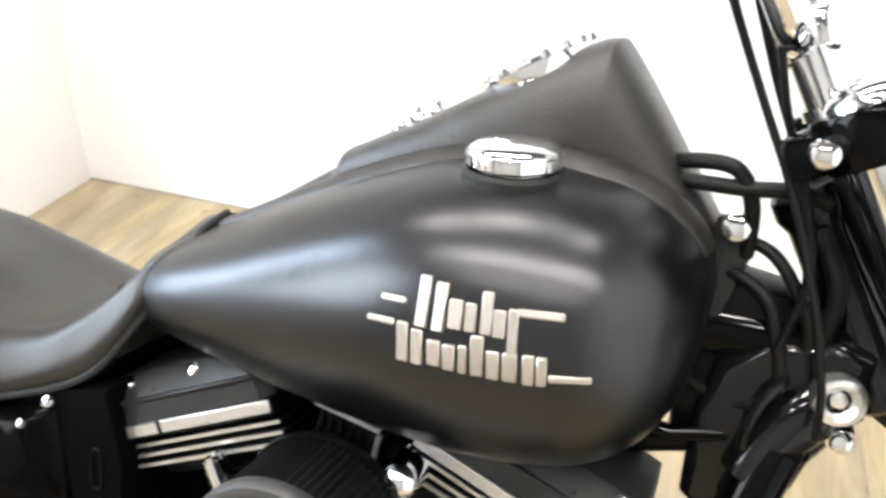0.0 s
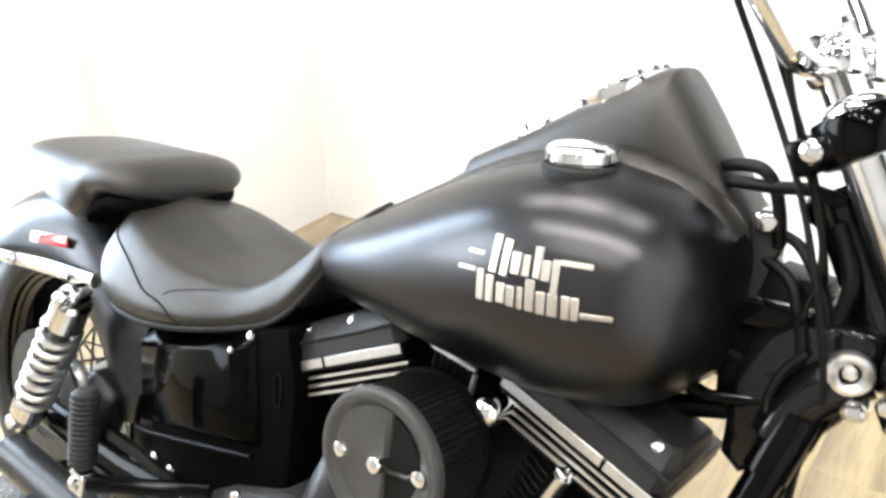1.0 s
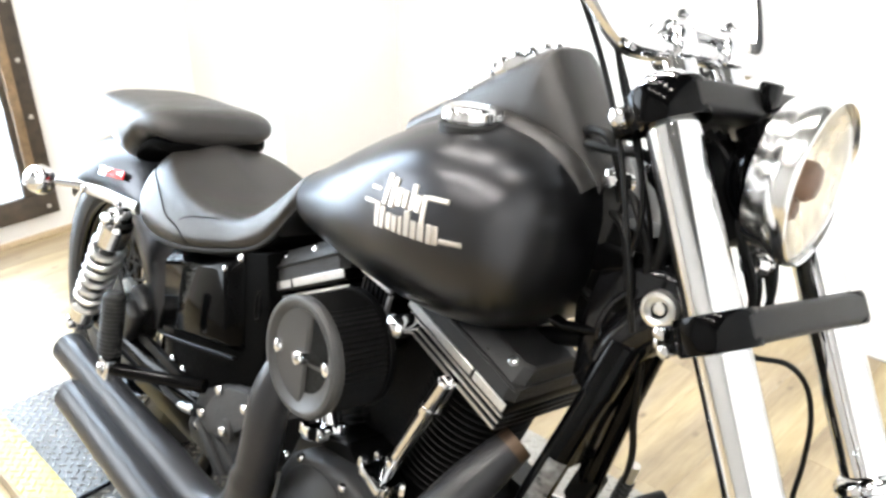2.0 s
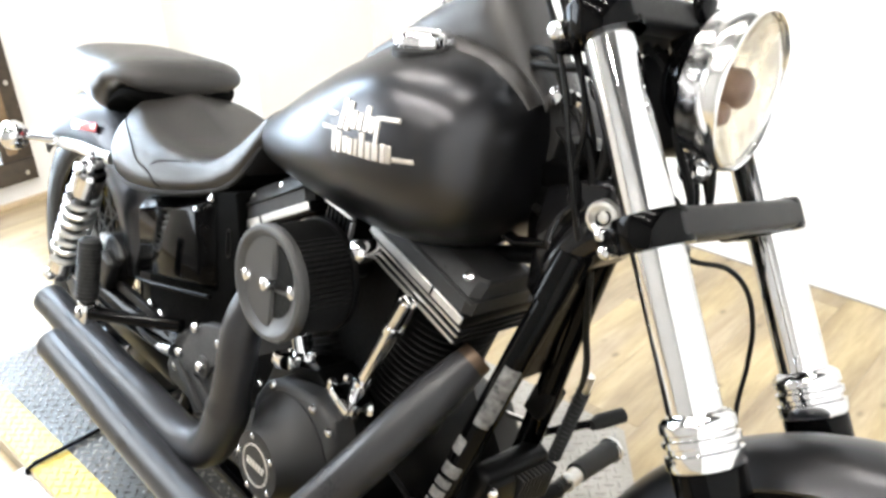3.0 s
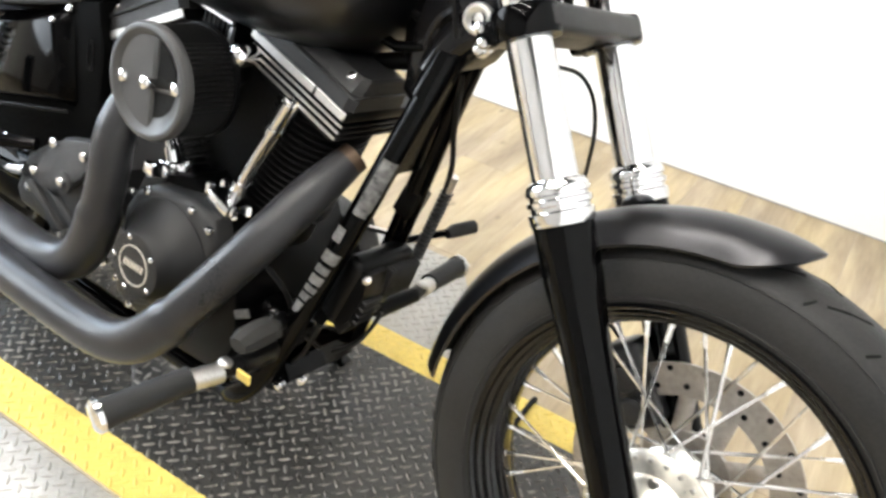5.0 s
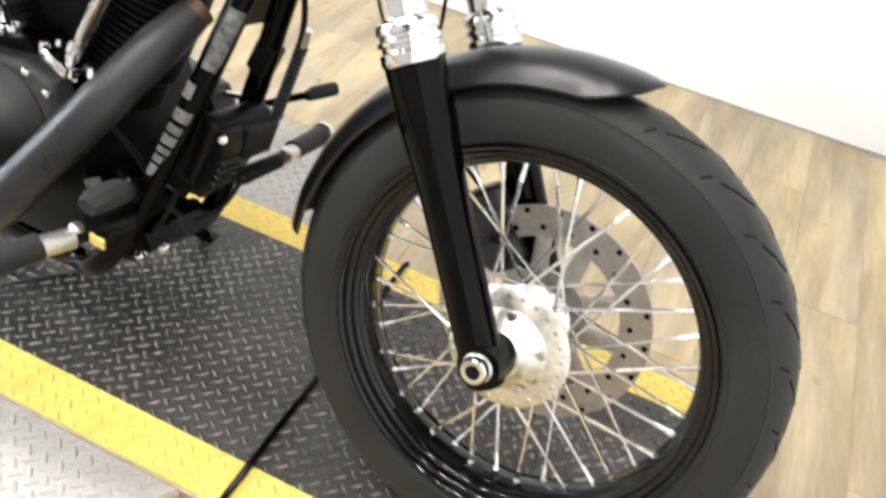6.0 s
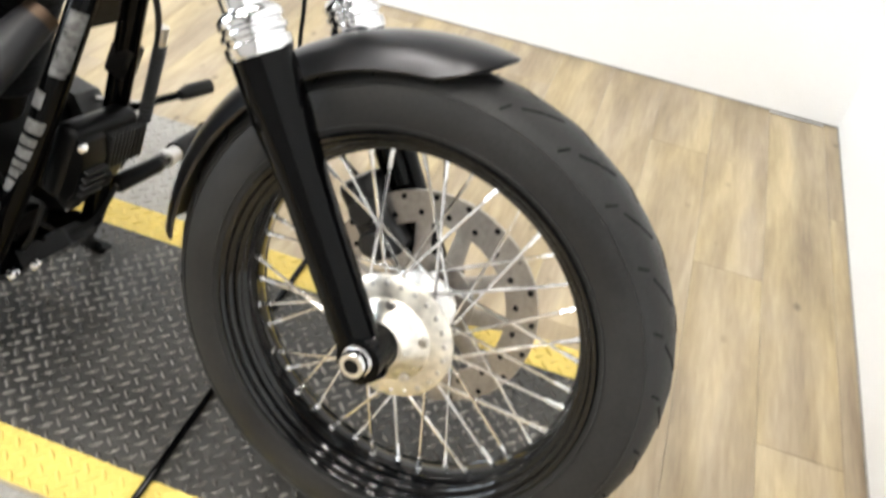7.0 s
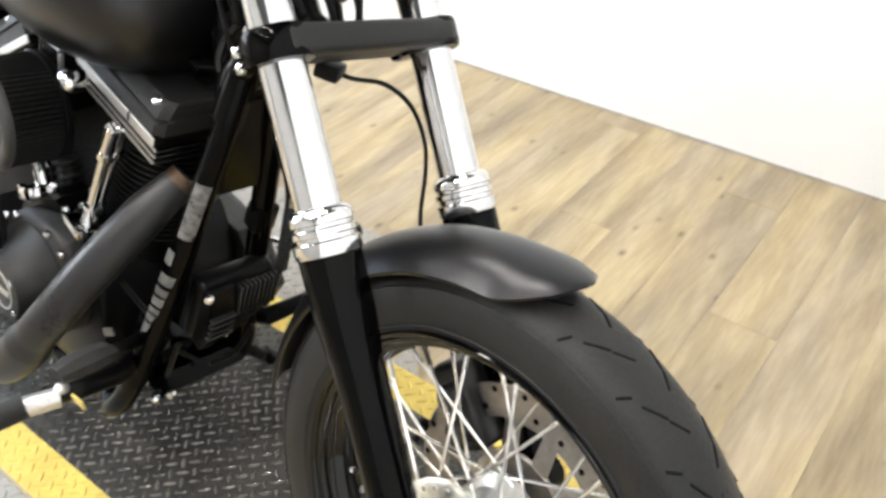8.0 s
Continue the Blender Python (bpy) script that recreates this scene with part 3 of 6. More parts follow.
def crown(h):
    """Radius of the front tyre's tread at the share h of its half width."""
    rows = ((0, 0.3250), (0.34, 0.3233), (0.64, 0.3176), (0.86, 0.3085), (0.965, 0.2970))
    for (a, ra), (b, rb) in zip(rows, rows[1:]):
        if h <= b:
            return ra + (rb - ra) * (h - a) / (b - a)
    return 0.2970


# front wheel
fw = wheel("front_wheel", bike, F, 0.3250, 0.0525, 0.2425, "wire-spoked front wheel with black rim and polished hub", 40, 0.036)
bm = B()
for k in range(26):
    a0 = 2 * math.pi * k / 26
    for s in (-1, 1):
        for (da0, h0), (da1, h1) in (((0.0, 0.10), (0.055, 0.36)), ((0.062, 0.36), (0.130, 0.62)), ((0.165, 0.66), (0.19, 0.84))):
            pts = []
            for t in (0, 0.25, 0.5, 0.75, 1):
                h = (h0 + (h1 - h0) * t)
                r = crown(h) - 0.0004
                a = a0 + (0.12 if s > 0 else 0) + (da0 + (da1 - da0) * t)
                pts.append((r * math.cos(a), s * h * 0.053, r * math.sin(a)))
            sweep(bm, pts, 0.0016, 6)
pieces("tread_groove", bm, GROOVE, fw)
for s, y in ((1, 0.066),):
    bm = B()
    lathe(bm, [(0.150, y - 0.0025), (0.150, y + 0.0025), (0.108, y + 0.0025), (0.108, y - 0.0025), (0.150, y - 0.0025)], ROUND, 72, caps=False)
    bm2 = B()
    for k in range(5):
        a = 2 * math.pi * k / 5 + 0.35
        for off in (-0.26, 0.26):
            p0 = Vector((0.050 * math.cos(a + off * 1.6), y, 0.050 * math.sin(a + off * 1.6)))
            p1 = Vector((0.112 * math.cos(a + off), y, 0.112 * math.sin(a + off)))
            sweep(bm2, [p0, p1], [0.013, 0.011], 8, flat=0.22, side=(0, 1, 0))
    lathe(bm2, [(0.064, y - 0.004), (0.064, y + 0.003), (0.025, y + 0.003), (0.025, y - 0.004), (0.064, y - 0.004)], ROUND, 40, caps=False)
    part("brake_disc", bm, DISC, fw, "drilled steel brake disc")
    pieces("carrier_arm", bm2, DISC, fw)
    bm = B()
    for k in range(40):
        a = 2 * math.pi * k / 40
        r = 0.143 if k % 2 else 0.121
        for q in (-1, 1):
            lathe(bm, [(0.0042, 0), (0.0042, 0.0002), (0.0005, 0.0003)], pose(r * math.cos(a), y + q * 0.0026, r * math.sin(a), -90 * q, 0, 0), 8)
    pieces("drill_hole", bm, GROOVE, fw)
# polished plate on the other side of the hub
bm = lathe(B(), [(0.020, -0.086), (0.028, -0.084), (0.034, -0.076), (0.041, -0.069), (0.050, -0.065), (0.054, -0.060), (0.076, -0.056), (0.080, -0.053), (0.080, -0.049), (0.050, -0.046)], ROUND, 48, caps=False)
part("hub_plate", bm, HUBPLATE, fw, "polished hub plate with a ring of rivets")
bm = B()
for k in range(24):
    a = 2 * math.pi * k / 24
    bolt(bm, (0.071 * math.cos(a), -0.0565, 0.071 * math.sin(a)), (0, -1, 0), 0.0034, 0.002)
for k in range(5):
    a = 2 * math.pi * k / 5 + 0.4
    bolt(bm, (0.049 * math.cos(a), -0.0645, 0.049 * math.sin(a)), (0, -1, 0), 0.006, 0.005, True)
pieces("rivet", bm, ZINC, fw)
part("axle_seal", lathe(B(), [(0.013, -0.096), (0.022, -0.095), (0.024, -0.091), (0.024, -0.085), (0.018, -0.083)], ROUND, 32), RUBBER, fw, "black rubber axle seal")

# rear wheel
rw = wheel("rear_wheel", bike, pose(-1.60, 0, -0.012), 0.316, 0.078, 0.216, "wire-spoked rear wheel with black rim", 40, 0.045, PULLEY)

bm = lathe(B(), [(0.118, -0.100), (0.118, -0.105), (0.080, -0.105), (0.080, -0.100), (0.118, -0.100)], ROUND, 64, caps=False)
part("brake_disc", bm, PULLEY, rw, "steel rear brake disc")
part("disc_carrier", lathe(B(), [(0.084, -0.103), (0.084, -0.099), (0.045, -0.092), (0.045, -0.100), (0.084, -0.103)], ROUND, 48, caps=False), PULLEY, rw)
part("belt_pulley", lathe(B(), [(0.040, 0.080), (0.124, 0.078), (0.130, 0.082), (0.130, 0.112), (0.124, 0.116), (0.040, 0.100)], ROUND, 64), PULLEY, rw, "dark drive belt pulley")

# ---- fork ----
fork = new("fork")
fork.parent, fork.matrix_basis = bike, FK
fork["label"] = "telescopic fork with chrome tubes and gloss black lower legs"
for y in (-0.111, 0.111):
    c = Matrix.Translation((0.006, y, 0))
    bm = lathe(B(), [(0.012, -0.032), (0.021, -0.030), (0.0258, -0.02), (0.0262, 0.04), (0.0268, 0.12), (0.0275, 0.19), (0.0285, 0.225), (0.0315, 0.262), (0.0332, 0.282), (0.0338, 0.343), (0.030, 0.347)], c, 48)
    lathe(bm, [(0.022, -0.026), (0.027, -0.024), (0.027, 0.026), (0.022, 0.028)], Matrix.Translation((0, y, 0)) @ pose(0, 0, 0, -90, 0, 0) @ pose(0.012, 0.0, 0), 24)
    leg = part("lower_leg", bm, GLOSS, fork, "gloss black lower fork leg")
    bm = lathe(B(), [(0.028, 0.342), (0.0350, 0.344), (0.0362, 0.348), (0.0362, 0.358), (0.0325, 0.3595), (0.0325, 0.364), (0.0358, 0.3655), (0.0358, 0.371), (0.0325, 0.3725), (0.0325, 0.376), (0.0352, 0.3775), (0.0350, 0.383), (0.034, 0.387), (0.030, 0.391), (0.0262, 0.393)], c, 32)
    part("collar", bm, CHROME, fork, "chrome dust collar")
    part("fork_tube", lathe(B(), [(0.0255, 0.388), (0.0255, 0.785), (0.020, 0.787)], c, 48), CHROME, fork, "chrome fork tube")
    part("fork_cap", lathe(B(), [(0.0265, 0.780), (0.0265, 0.790), (0.021, 0.797), (0.010, 0.800), (0.002, 0.801)], c, 24), CHROME, fork)
bm = rod(B(), (0.012, -0.150, 0.002), (0.012, 0.14, 0.002), 0.0125, 20)
part("axle", bm, SATIN, fork)
bm = lathe(B(), [(0.0185, 0), (0.0185, 0.004), (0.0165, 0.005), (0.0165, 0.014), (0.0145, 0.017), (0.009, 0.017), (0.009, 0.011), (0.001, 0.011)], Matrix.Translation((0.013, -0.134, 0.002)) @ pose(0, 0, 0, 90, 0, 0), 24)
part("axle_nut", bm, CHROME, fork, "chrome axle nut")
for s0, tall, name in ((0.560, 0.032, "lower_clamp"), (0.768, 0.034, "upper_clamp")):
    bm = B()
    box(bm, 0.028, 0.246, tall, pose(0.030, 0.0, s0), 0.007, 3)
    box(bm, 0.060, 0.16, tall * 0.8, pose(0.0, 0, s0), 0.006, 2)
    cl = part(name, bm, POWDER, bike, "satin black triple clamp", m=FK)
    for y in (-0.111, 0.111):
        bm = B()
        lathe(bm, [(0.0258, -tall / 2 - 0.002), (0.036, -tall / 2 - 0.001), (0.038, -tall / 2 + 0.004), (0.038, tall / 2 - 0.004), (0.036, tall / 2 + 0.001), (0.0258, tall / 2 + 0.002)], Matrix.Translation((0.006, y, s0)), 28)
        box(bm, 0.034, 0.030, tall * 0.9, pose(-0.034, y, s0), 0.006, 2)
        part("clamp_ring", bm, GLOSS, cl, "gloss black clamp round the tube")
    bm = B()
    for y in (-0.111, 0.111):
        way = -1 if y < 0 else 1
        if s0 > 0.7:
            bolt(bm, (-0.026, y + way * 0.026, s0 - 0.001), (0, way, 0), 0.0105, 0.013)
        else:
            bolt(bm, (-0.040, y + way * 0.016, s0 + 0.008), (0, way, 0), 0.007, 0.006)
            bolt(bm, (-0.040, y + way * 0.016, s0 - 0.009), (0, way, 0), 0.007, 0.006)
    pieces("pinch_bolt", bm, CHROME, cl)
# front fender
bm = B()
rings = []
N_ = 44
for i in range(N_ + 1):
    a = radians(82.0 + (178.5 - 82.0) * i / N_)
    t = i / N_
    wide = 0.064 * min(1, (0.10 + 1.15 * math.sqrt(max(0, t / 0.13))) if t < 0.13 else 1) * (1 if t < 0.93 else 1 - 0.5 * (t - 0.93))
    drop = 0.036 * min(1, (t / 0.12) ** 0.7 if t < 0.12 else 1)
    outer, inner = [], []
    for j in range(13):
        v = -1 + 2 * j / 12
        r = 0.3540 - drop * abs(v) ** 2.4
        y = wide * v
        outer.append((r * math.cos(a), y, r * math.sin(a)))
        r2 = r - 0.0035
        inner.append((r2 * math.cos(a), y * 0.965, r2 * math.sin(a)))
    rings.append(outer + inner[::-1])
ring_mesh(bm, rings)
part("front_fender", bm, DENIM, bike, "short matte black front fender", m=F)
# caliper and hoses
bm = B()
box(bm, 0.050, 0.056, 0.115, F @ pose(-0.098, 0.070, 0.085, 0, -40, 0), 0.012, 3)
box(bm, 0.040, 0.022, 0.070, F @ pose(-0.092, 0.103, 0.075, 0, -40, 0), 0.009, 3)
lathe(bm, [(0.019, 0.0), (0.019, 0.012), (0.015, 0.016), (0.003, 0.017)], F @ pose(-0.105, 0.044, 0.098, 90, 0, 0), 20)
lathe(bm, [(0.019, 0.0), (0.019, 0.012), (0.015, 0.016), (0.003, 0.017)], F @ pose(-0.082, 0.044, 0.060, 90, 0, 0), 20)
cal = part("brake_caliper", bm, BRAKEBLACK, bike, "black front brake caliper on the disc")
pieces("caliper_bolt", bolt(bolt(B(), F @ Vector((-0.060, 0.098, 0.062)), (0, -1, 0), 0.008, 0.008), F @ Vector((-0.15, 0.055, 0.02)), (0, -1, 0), 0.009, 0.01), SATIN, cal)
bm = sweep(B(), spline([(-0.340, 0.020, 0.440), (-0.321, 0.042, 0.430), (-0.300, 0.078, 0.424), (-0.288, 0.115, 0.395), (-0.282, 0.142, 0.348), (-0.280, 0.152, 0.300), (-0.270, 0.148, 0.220), (-0.20, 0.125, 0.140), (-0.12, 0.09, 0.11)]), 0.0030, 8)
box(bm, 0.030, 0.036, 0.018, pose(-0.336, 0.022, 0.438, 0, 10, 30), 0.004, 2)
hose = part("brake_hose", bm, CABLE, bike, "thin black brake hose")

# ---- headlight ----
HL = F @ pose(-0.317, 0.000, 0.614, 0, 0, 7) @ pose(0, 0, 0, 0, 90, 0) @ Matrix.Scale(0.96, 4)
bm = lathe(B(), [(0.002, -0.078), (0.024, -0.076), (0.046, -0.068), (0.061, -0.053), (0.071, -0.036), (0.0770, -0.010)], HL, 48, caps=False)
hl = part("headlight", bm, GLOSS, bike, "round chrome-rimmed headlight with a faceted reflector")
part("rim_ring", lathe(B(), [(0.0730, -0.036), (0.0765, -0.034), (0.0805, -0.020), (0.0825, -0.012), (0.0842, -0.009), (0.0850, -0.004), (0.0855, -0.001), (0.0852, 0.006), (0.0828, 0.011), (0.0800, 0.012), (0.0780, 0.009), (0.0785, -0.004)], HL, 56, caps=False), RIMCHROME, hl, "chrome headlight rim")
bm = lathe(B(), [(0.079, 0.004), (0.071, 0.000), (0.056, -0.006), (0.038, -0.011), (0.018, -0.014)], HL, 20, caps=False)
part("reflector", bm, FACET, hl, "faceted mirror reflector", smooth=4)
# Brown domes put the dark reflections in the headlight into colour.
part("reflection_spot", lathe(B(), [(0.020, -0.016), (0.021, -0.006), (0.020, 0.000), (0.015, 0.005), (0.001, 0.007)], HL, 24), BROWNSPOT, hl, "brown dome standing in for a reflection in the headlight")
part("reflection_spot", lathe(B(), [(0.012, -0.012), (0.012, 0.000), (0.009, 0.004), (0.001, 0.005)], HL @ pose(0.026, -0.034, 0), 18), BROWNSPOT, hl, "brown dome standing in for a reflection in the headlight")
part("lens", lathe(B(), [(0.079, 0.006), (0.066, 0.0125), (0.045, 0.0175), (0.022, 0.0200), (0.0005, 0.0210), (0.0005, 0.0175), (0.022, 0.0165), (0.045, 0.014), (0.066, 0.009), (0.0785, 0.0025), (0.079, 0.006)], HL, 48, caps=False), GLASS, hl, "clear domed headlight lens")
bm = box(B(), 0.05, 0.10, 0.016, FK @ pose(0.055, 0, 0.735), 0.004)
box(bm, 0.014, 0.03, 0.06, F @ pose(-0.385, 0.004, 0.665), 0.004)
part("headlight_bracket", bm, GLOSS, hl)

# Added black mass that darkens the gap between the fork tubes.
bm = box(B(), 0.044, 0.080, 0.105, FK @ pose(-0.010, -0.004, 0.692), 0.012, 2)
stem = part("stem_filler", bm, SATIN, bike, "black filler block between the fork tubes behind the headlight")
for k, y in enumerate((-0.040, -0.022, 0.030)):
    part("stem_wire", sweep(B(), [FK @ v for v in spline([Vector((0.000, y, 0.752)), Vector((0.018, y + 0.006, 0.70)), Vector((0.012, y - 0.004, 0.65)), Vector((0.002, y * 0.6, 0.60)), Vector((-0.010, y * 0.5, 0.572))])], 0.0042, 8), CABLE, stem)

# ---- handlebar ----
BAR = [(-0.012, 0, 0.842), (-0.016, 0.060, 0.842), (-0.019, 0.090, 0.840), (-0.019, 0.124, 0.847), (-0.019, 0.152, 0.886), (-0.028, 0.190, 0.965), (-0.060, 0.250, 1.100), (-0.120, 0.320, 1.220)]
bm = sweep(B(), [FK @ v for v in spline([(u, -y, s) for u, y, s in BAR[:0:-1]] + BAR, 7)], 0.0128, 18)
bar = part("handlebar", bm, CHROME, bike, "tall chrome handlebar")
bm = B()
for y in (-0.045, 0.045):
    rod(bm, FK @ Vector((-0.012, y, 0.784)), FK @ Vector((-0.013, y, 0.832)), 0.018, 20)
    rod(bm, FK @ Vector((-0.012, y, 0.784)), FK @ Vector((-0.012, y, 0.792)), 0.022, 20)
    box(bm, 0.046, 0.034, 0.038, FK @ pose(-0.014, y, 0.842), 0.010, 3)
box(bm, 0.034, 0.120, 0.016, FK @ pose(-0.012, 0, 0.862), 0.006, 2)
riser = part("riser", bm, CHROME, bike, "chrome handlebar riser with top clamp")
bm = B()
for y in (-0.045, 0.045):
    for u in (-0.030, 0.004):
        bolt(bm, FK @ Vector((u, y, 0.869)), FK.to_3x3() @ Vector((0, 0, 1)), 0.006, 0.006, True)
pieces("riser_bolt", bm, CHROME, riser)

# ---- fuel tank ----


def loft(stations, n=40, ey=0.80, ez=0.80, low=None, cy=0.0):
    """Rings across x from (x, half width, top, bottom, height of the widest line)."""
    rings = []
    for x, w, zt, zb, zc in stations:
        r = []
        for k in range(n):
            a = 2 * math.pi * k / n
            c, s = math.cos(a), math.sin(a)
            y = w * math.copysign(abs(c) ** ey, c)
            z = zc + ((zt - zc) if s > 0 else (zc - zb)) * math.copysign(abs(s) ** ez, s)
            r.append((x, cy + y, z))
        rings.append(r)
    return ring_mesh(B(), rings)


def stations(rows, steps=6):
    """Rows of numbers made smooth along the first of them."""
    out = []
    for i in range(len(rows) - 1):
        a, b, c, d = rows[max(i - 1, 0)], rows[i], rows[i + 1], rows[min(i + 2, len(rows) - 1)]
        for k in range(steps):
            t = k / steps
            out.append(tuple(0.5 * (2 * q + (r - p) * t + (2 * p - 5 * q + 4 * r - s) * t * t + (3 * q - p - 3 * r + s) * t ** 3) for p, q, r, s in zip(a, b, c, d)))
    return out + [rows[-1]]


TANK = [(-1.003, 0.026, 0.418, 0.380, 0.398), (-0.998, 0.052, 0.430, 0.372, 0.401), (-0.980, 0.078, 0.445, 0.367, 0.406), (-0.945, 0.098, 0.464, 0.363, 0.414), (-0.89, 0.119, 0.494, 0.360, 0.428), (-0.80, 0.148, 0.545, 0.355, 0.452),
        (-0.71, 0.171, 0.588, 0.354, 0.475), (-0.64, 0.180, 0.605, 0.356, 0.487), (-0.58, 0.177, 0.603, 0.366, 0.493), (-0.54, 0.164, 0.590, 0.382, 0.494), (-0.512, 0.138, 0.570, 0.408, 0.495), (-0.496, 0.096, 0.547, 0.440, 0.497), (-0.490, 0.040, 0.524, 0.472, 0.499)]
tank = part("fuel_tank", loft(stations(TANK), 56, 0.78, 0.86), DENIM, bike, "matte black teardrop fuel tank", smooth=60)
bm = lathe(B(), [(0.001, 0.024), (0.014, 0.0236), (0.026, 0.0215), (0.0325, 0.018), (0.0340, 0.015), (0.0340, 0.007), (0.032, 0.005), (0.032, -0.01)], pose(-0.640, -0.090, 0.592, 6, -4, 0), 40)
cap = part("filler_cap", bm, CHROME, tank, "chrome screw-on filler cap")
bm = B()
CAPM = pose(-0.640, -0.090, 0.592, 6, -4, 0)
for k in range(36):
    a = 2 * math.pi * k / 36
    box(bm, 0.0016, 0.0028, 0.007, CAPM @ pose(0.0340 * math.cos(a), 0.0340 * math.sin(a), 0.011, 0, 0, math.degrees(a)))
pieces("cap_knurl", bm, CHROME, cap)
part("cap_seal", lathe(B(), [(0.034, 0.004), (0.0375, 0.001), (0.0375, -0.010)], CAPM, 32, caps=False), RUBBER, tank)
# console with the round speedometer
CON = [(-0.955, 0.014, 0.466, 0.430, 0.445), (-0.90, 0.026, 0.494, 0.45, 0.475), (-0.825, 0.036, 0.545, 0.49, 0.525), (-0.812, 0.044, 0.556, 0.50, 0.53), (-0.806, 0.047, 0.568, 0.50, 0.535), (-0.798, 0.049, 0.573, 0.50, 0.54), (-0.736, 0.059, 0.609, 0.50, 0.56), (-0.689, 0.063, 0.639, 0.50, 0.57),
       (-0.645, 0.063, 0.666, 0.50, 0.575), (-0.612, 0.061, 0.685, 0.50, 0.575), (-0.600, 0.060, 0.689, 0.50, 0.575), (-0.592, 0.059, 0.686, 0.50, 0.575), (-0.568, 0.056, 0.658, 0.50, 0.57), (-0.538, 0.050, 0.619, 0.50, 0.555), (-0.522, 0.046, 0.598, 0.50, 0.55), (-0.498, 0.036, 0.566, 0.50, 0.54)]
console = part("tank_console", loft(stations(CON), 64, 0.66, 0.52, cy=0.006), LEATHER, bike, "black tank console covered in leather-look trim", smooth=50)
SPM = pose(-0.650, 0.006, 0.648, 0, -32, 0)
part("speedometer_rim", lathe(B(), [(0.046, 0.0), (0.049, 0.004), (0.049, 0.014), (0.044, 0.018), (0.041, 0.015), (0.040, 0.010)], SPM, 40, caps=False), CHROME, console, "chrome speedometer rim")
part("speedometer_glass", lathe(B(), [(0.0405, 0.008), (0.001, 0.0095)], SPM, 32), SATIN, console)
bm = B()
for k in range(16):
    a = 2 * math.pi * k / 16
    lathe(bm, [(0.0058, 0.0), (0.0055, 0.004), (0.0030, 0.0065), (0.0005, 0.007)], SPM @ pose(0.0455 * math.cos(a), 0.0455 * math.sin(a), 0.0145), 10)
pieces("rim_stud", bm, CHROME, console, "small chrome stud on the rim")
bm = B()
for q in ((-0.738, 0.002, 0.604), (-0.757, 0.006, 0.594), (-0.770, 0.010, 0.586)):
    lathe(bm, [(0.0105, -0.004), (0.0105, 0.010), (0.008, 0.015), (0.001, 0.0165)], pose(*q, 0, -32, 0), 16)
pieces("console_knob", bm, CHROME, console, "small chrome knob")


def tank_z(x, y):
    """Height of the tank's upper skin at x and y."""
    for a, b in zip(TANK, TANK[1:]):
        if a[0] <= x <= b[0]:
            t = (x - a[0]) / (b[0] - a[0])
            w, zt, zb, zc = (p + (q - p) * t for p, q in zip(a[1:], b[1:]))
            c = min(1, abs(y) / w) ** (1 / 0.78)
            return zc + (zt - zc) * (1 - c * c) ** 0.43
    return 0


edge = []
for x in (-0.93, -0.88, -0.83, -0.78, -0.73, -0.68, -0.63, -0.59, -0.56, -0.535, -0.515, -0.502):
    wide = np.interp(x, [c[0] for c in CON], [c[1] for c in CON]) + 0.004 - 0.006
    wide = -wide - (0.010 if x > -0.6 else 0.004)
    edge.append((x, wide, tank_z(x, wide) + 0.002))
bm = sweep(B(), spline(edge, 5), [0.006 + 0.008 * min(1, k / 20) for k in range(56)], 12, flat=0.34, side=(0, -0.5, 1))
part("console_trim", bm, LEATHER, console, "black leather strip round the console's foot")

# badge: plain raised bars in two rows
def tank_y(x, z):
    """How far out the tank's right side lies at x and z."""
    for a, b in zip(TANK, TANK[1:]):
        if a[0] <= x <= b[0]:
            t = (x - a[0]) / (b[0] - a[0])
            w, zt, zb, zc = (p + (q - p) * t for p, q in zip(a[1:], b[1:]))
            v = (z - zc) / ((zt - zc) if z > zc else (zc - zb))
            s = abs(v) ** (1 / 0.86)
            return -w * max(0, 1 - s * s) ** (0.5 * 0.78)
    return 0


badge = new("badge")
badge.parent = bike
badge["label"] = "brushed nickel tank badge of two rows of raised bars"
BADGE_BARS = [(-0.684, 0.522, 0.020, 0.005), (-0.660, 0.5245, 0.009, 0.042), (-0.6465, 0.5225, 0.009, 0.040), (-0.634, 0.519, 0.010, 0.024), (-0.623, 0.518, 0.008, 0.023),
              (-0.612, 0.523, 0.008, 0.034), (-0.602, 0.516, 0.009, 0.022), (-0.592, 0.511, 0.007, 0.036), (-0.575, 0.5265, 0.030, 0.006),
              (-0.692, 0.503, 0.022, 0.005), (-0.672, 0.488, 0.009, 0.034), (-0.660, 0.486, 0.009, 0.030), (-0.646, 0.484, 0.010, 0.022), (-0.634, 0.483, 0.009, 0.022), (-0.624, 0.483, 0.006, 0.024),
              (-0.614, 0.488, 0.009, 0.034), (-0.602, 0.482, 0.009, 0.024), (-0.590, 0.482, 0.010, 0.024), (-0.577, 0.482, 0.008, 0.025), (-0.568, 0.482, 0.007, 0.024), (-0.549, 0.4765, 0.028, 0.006)]
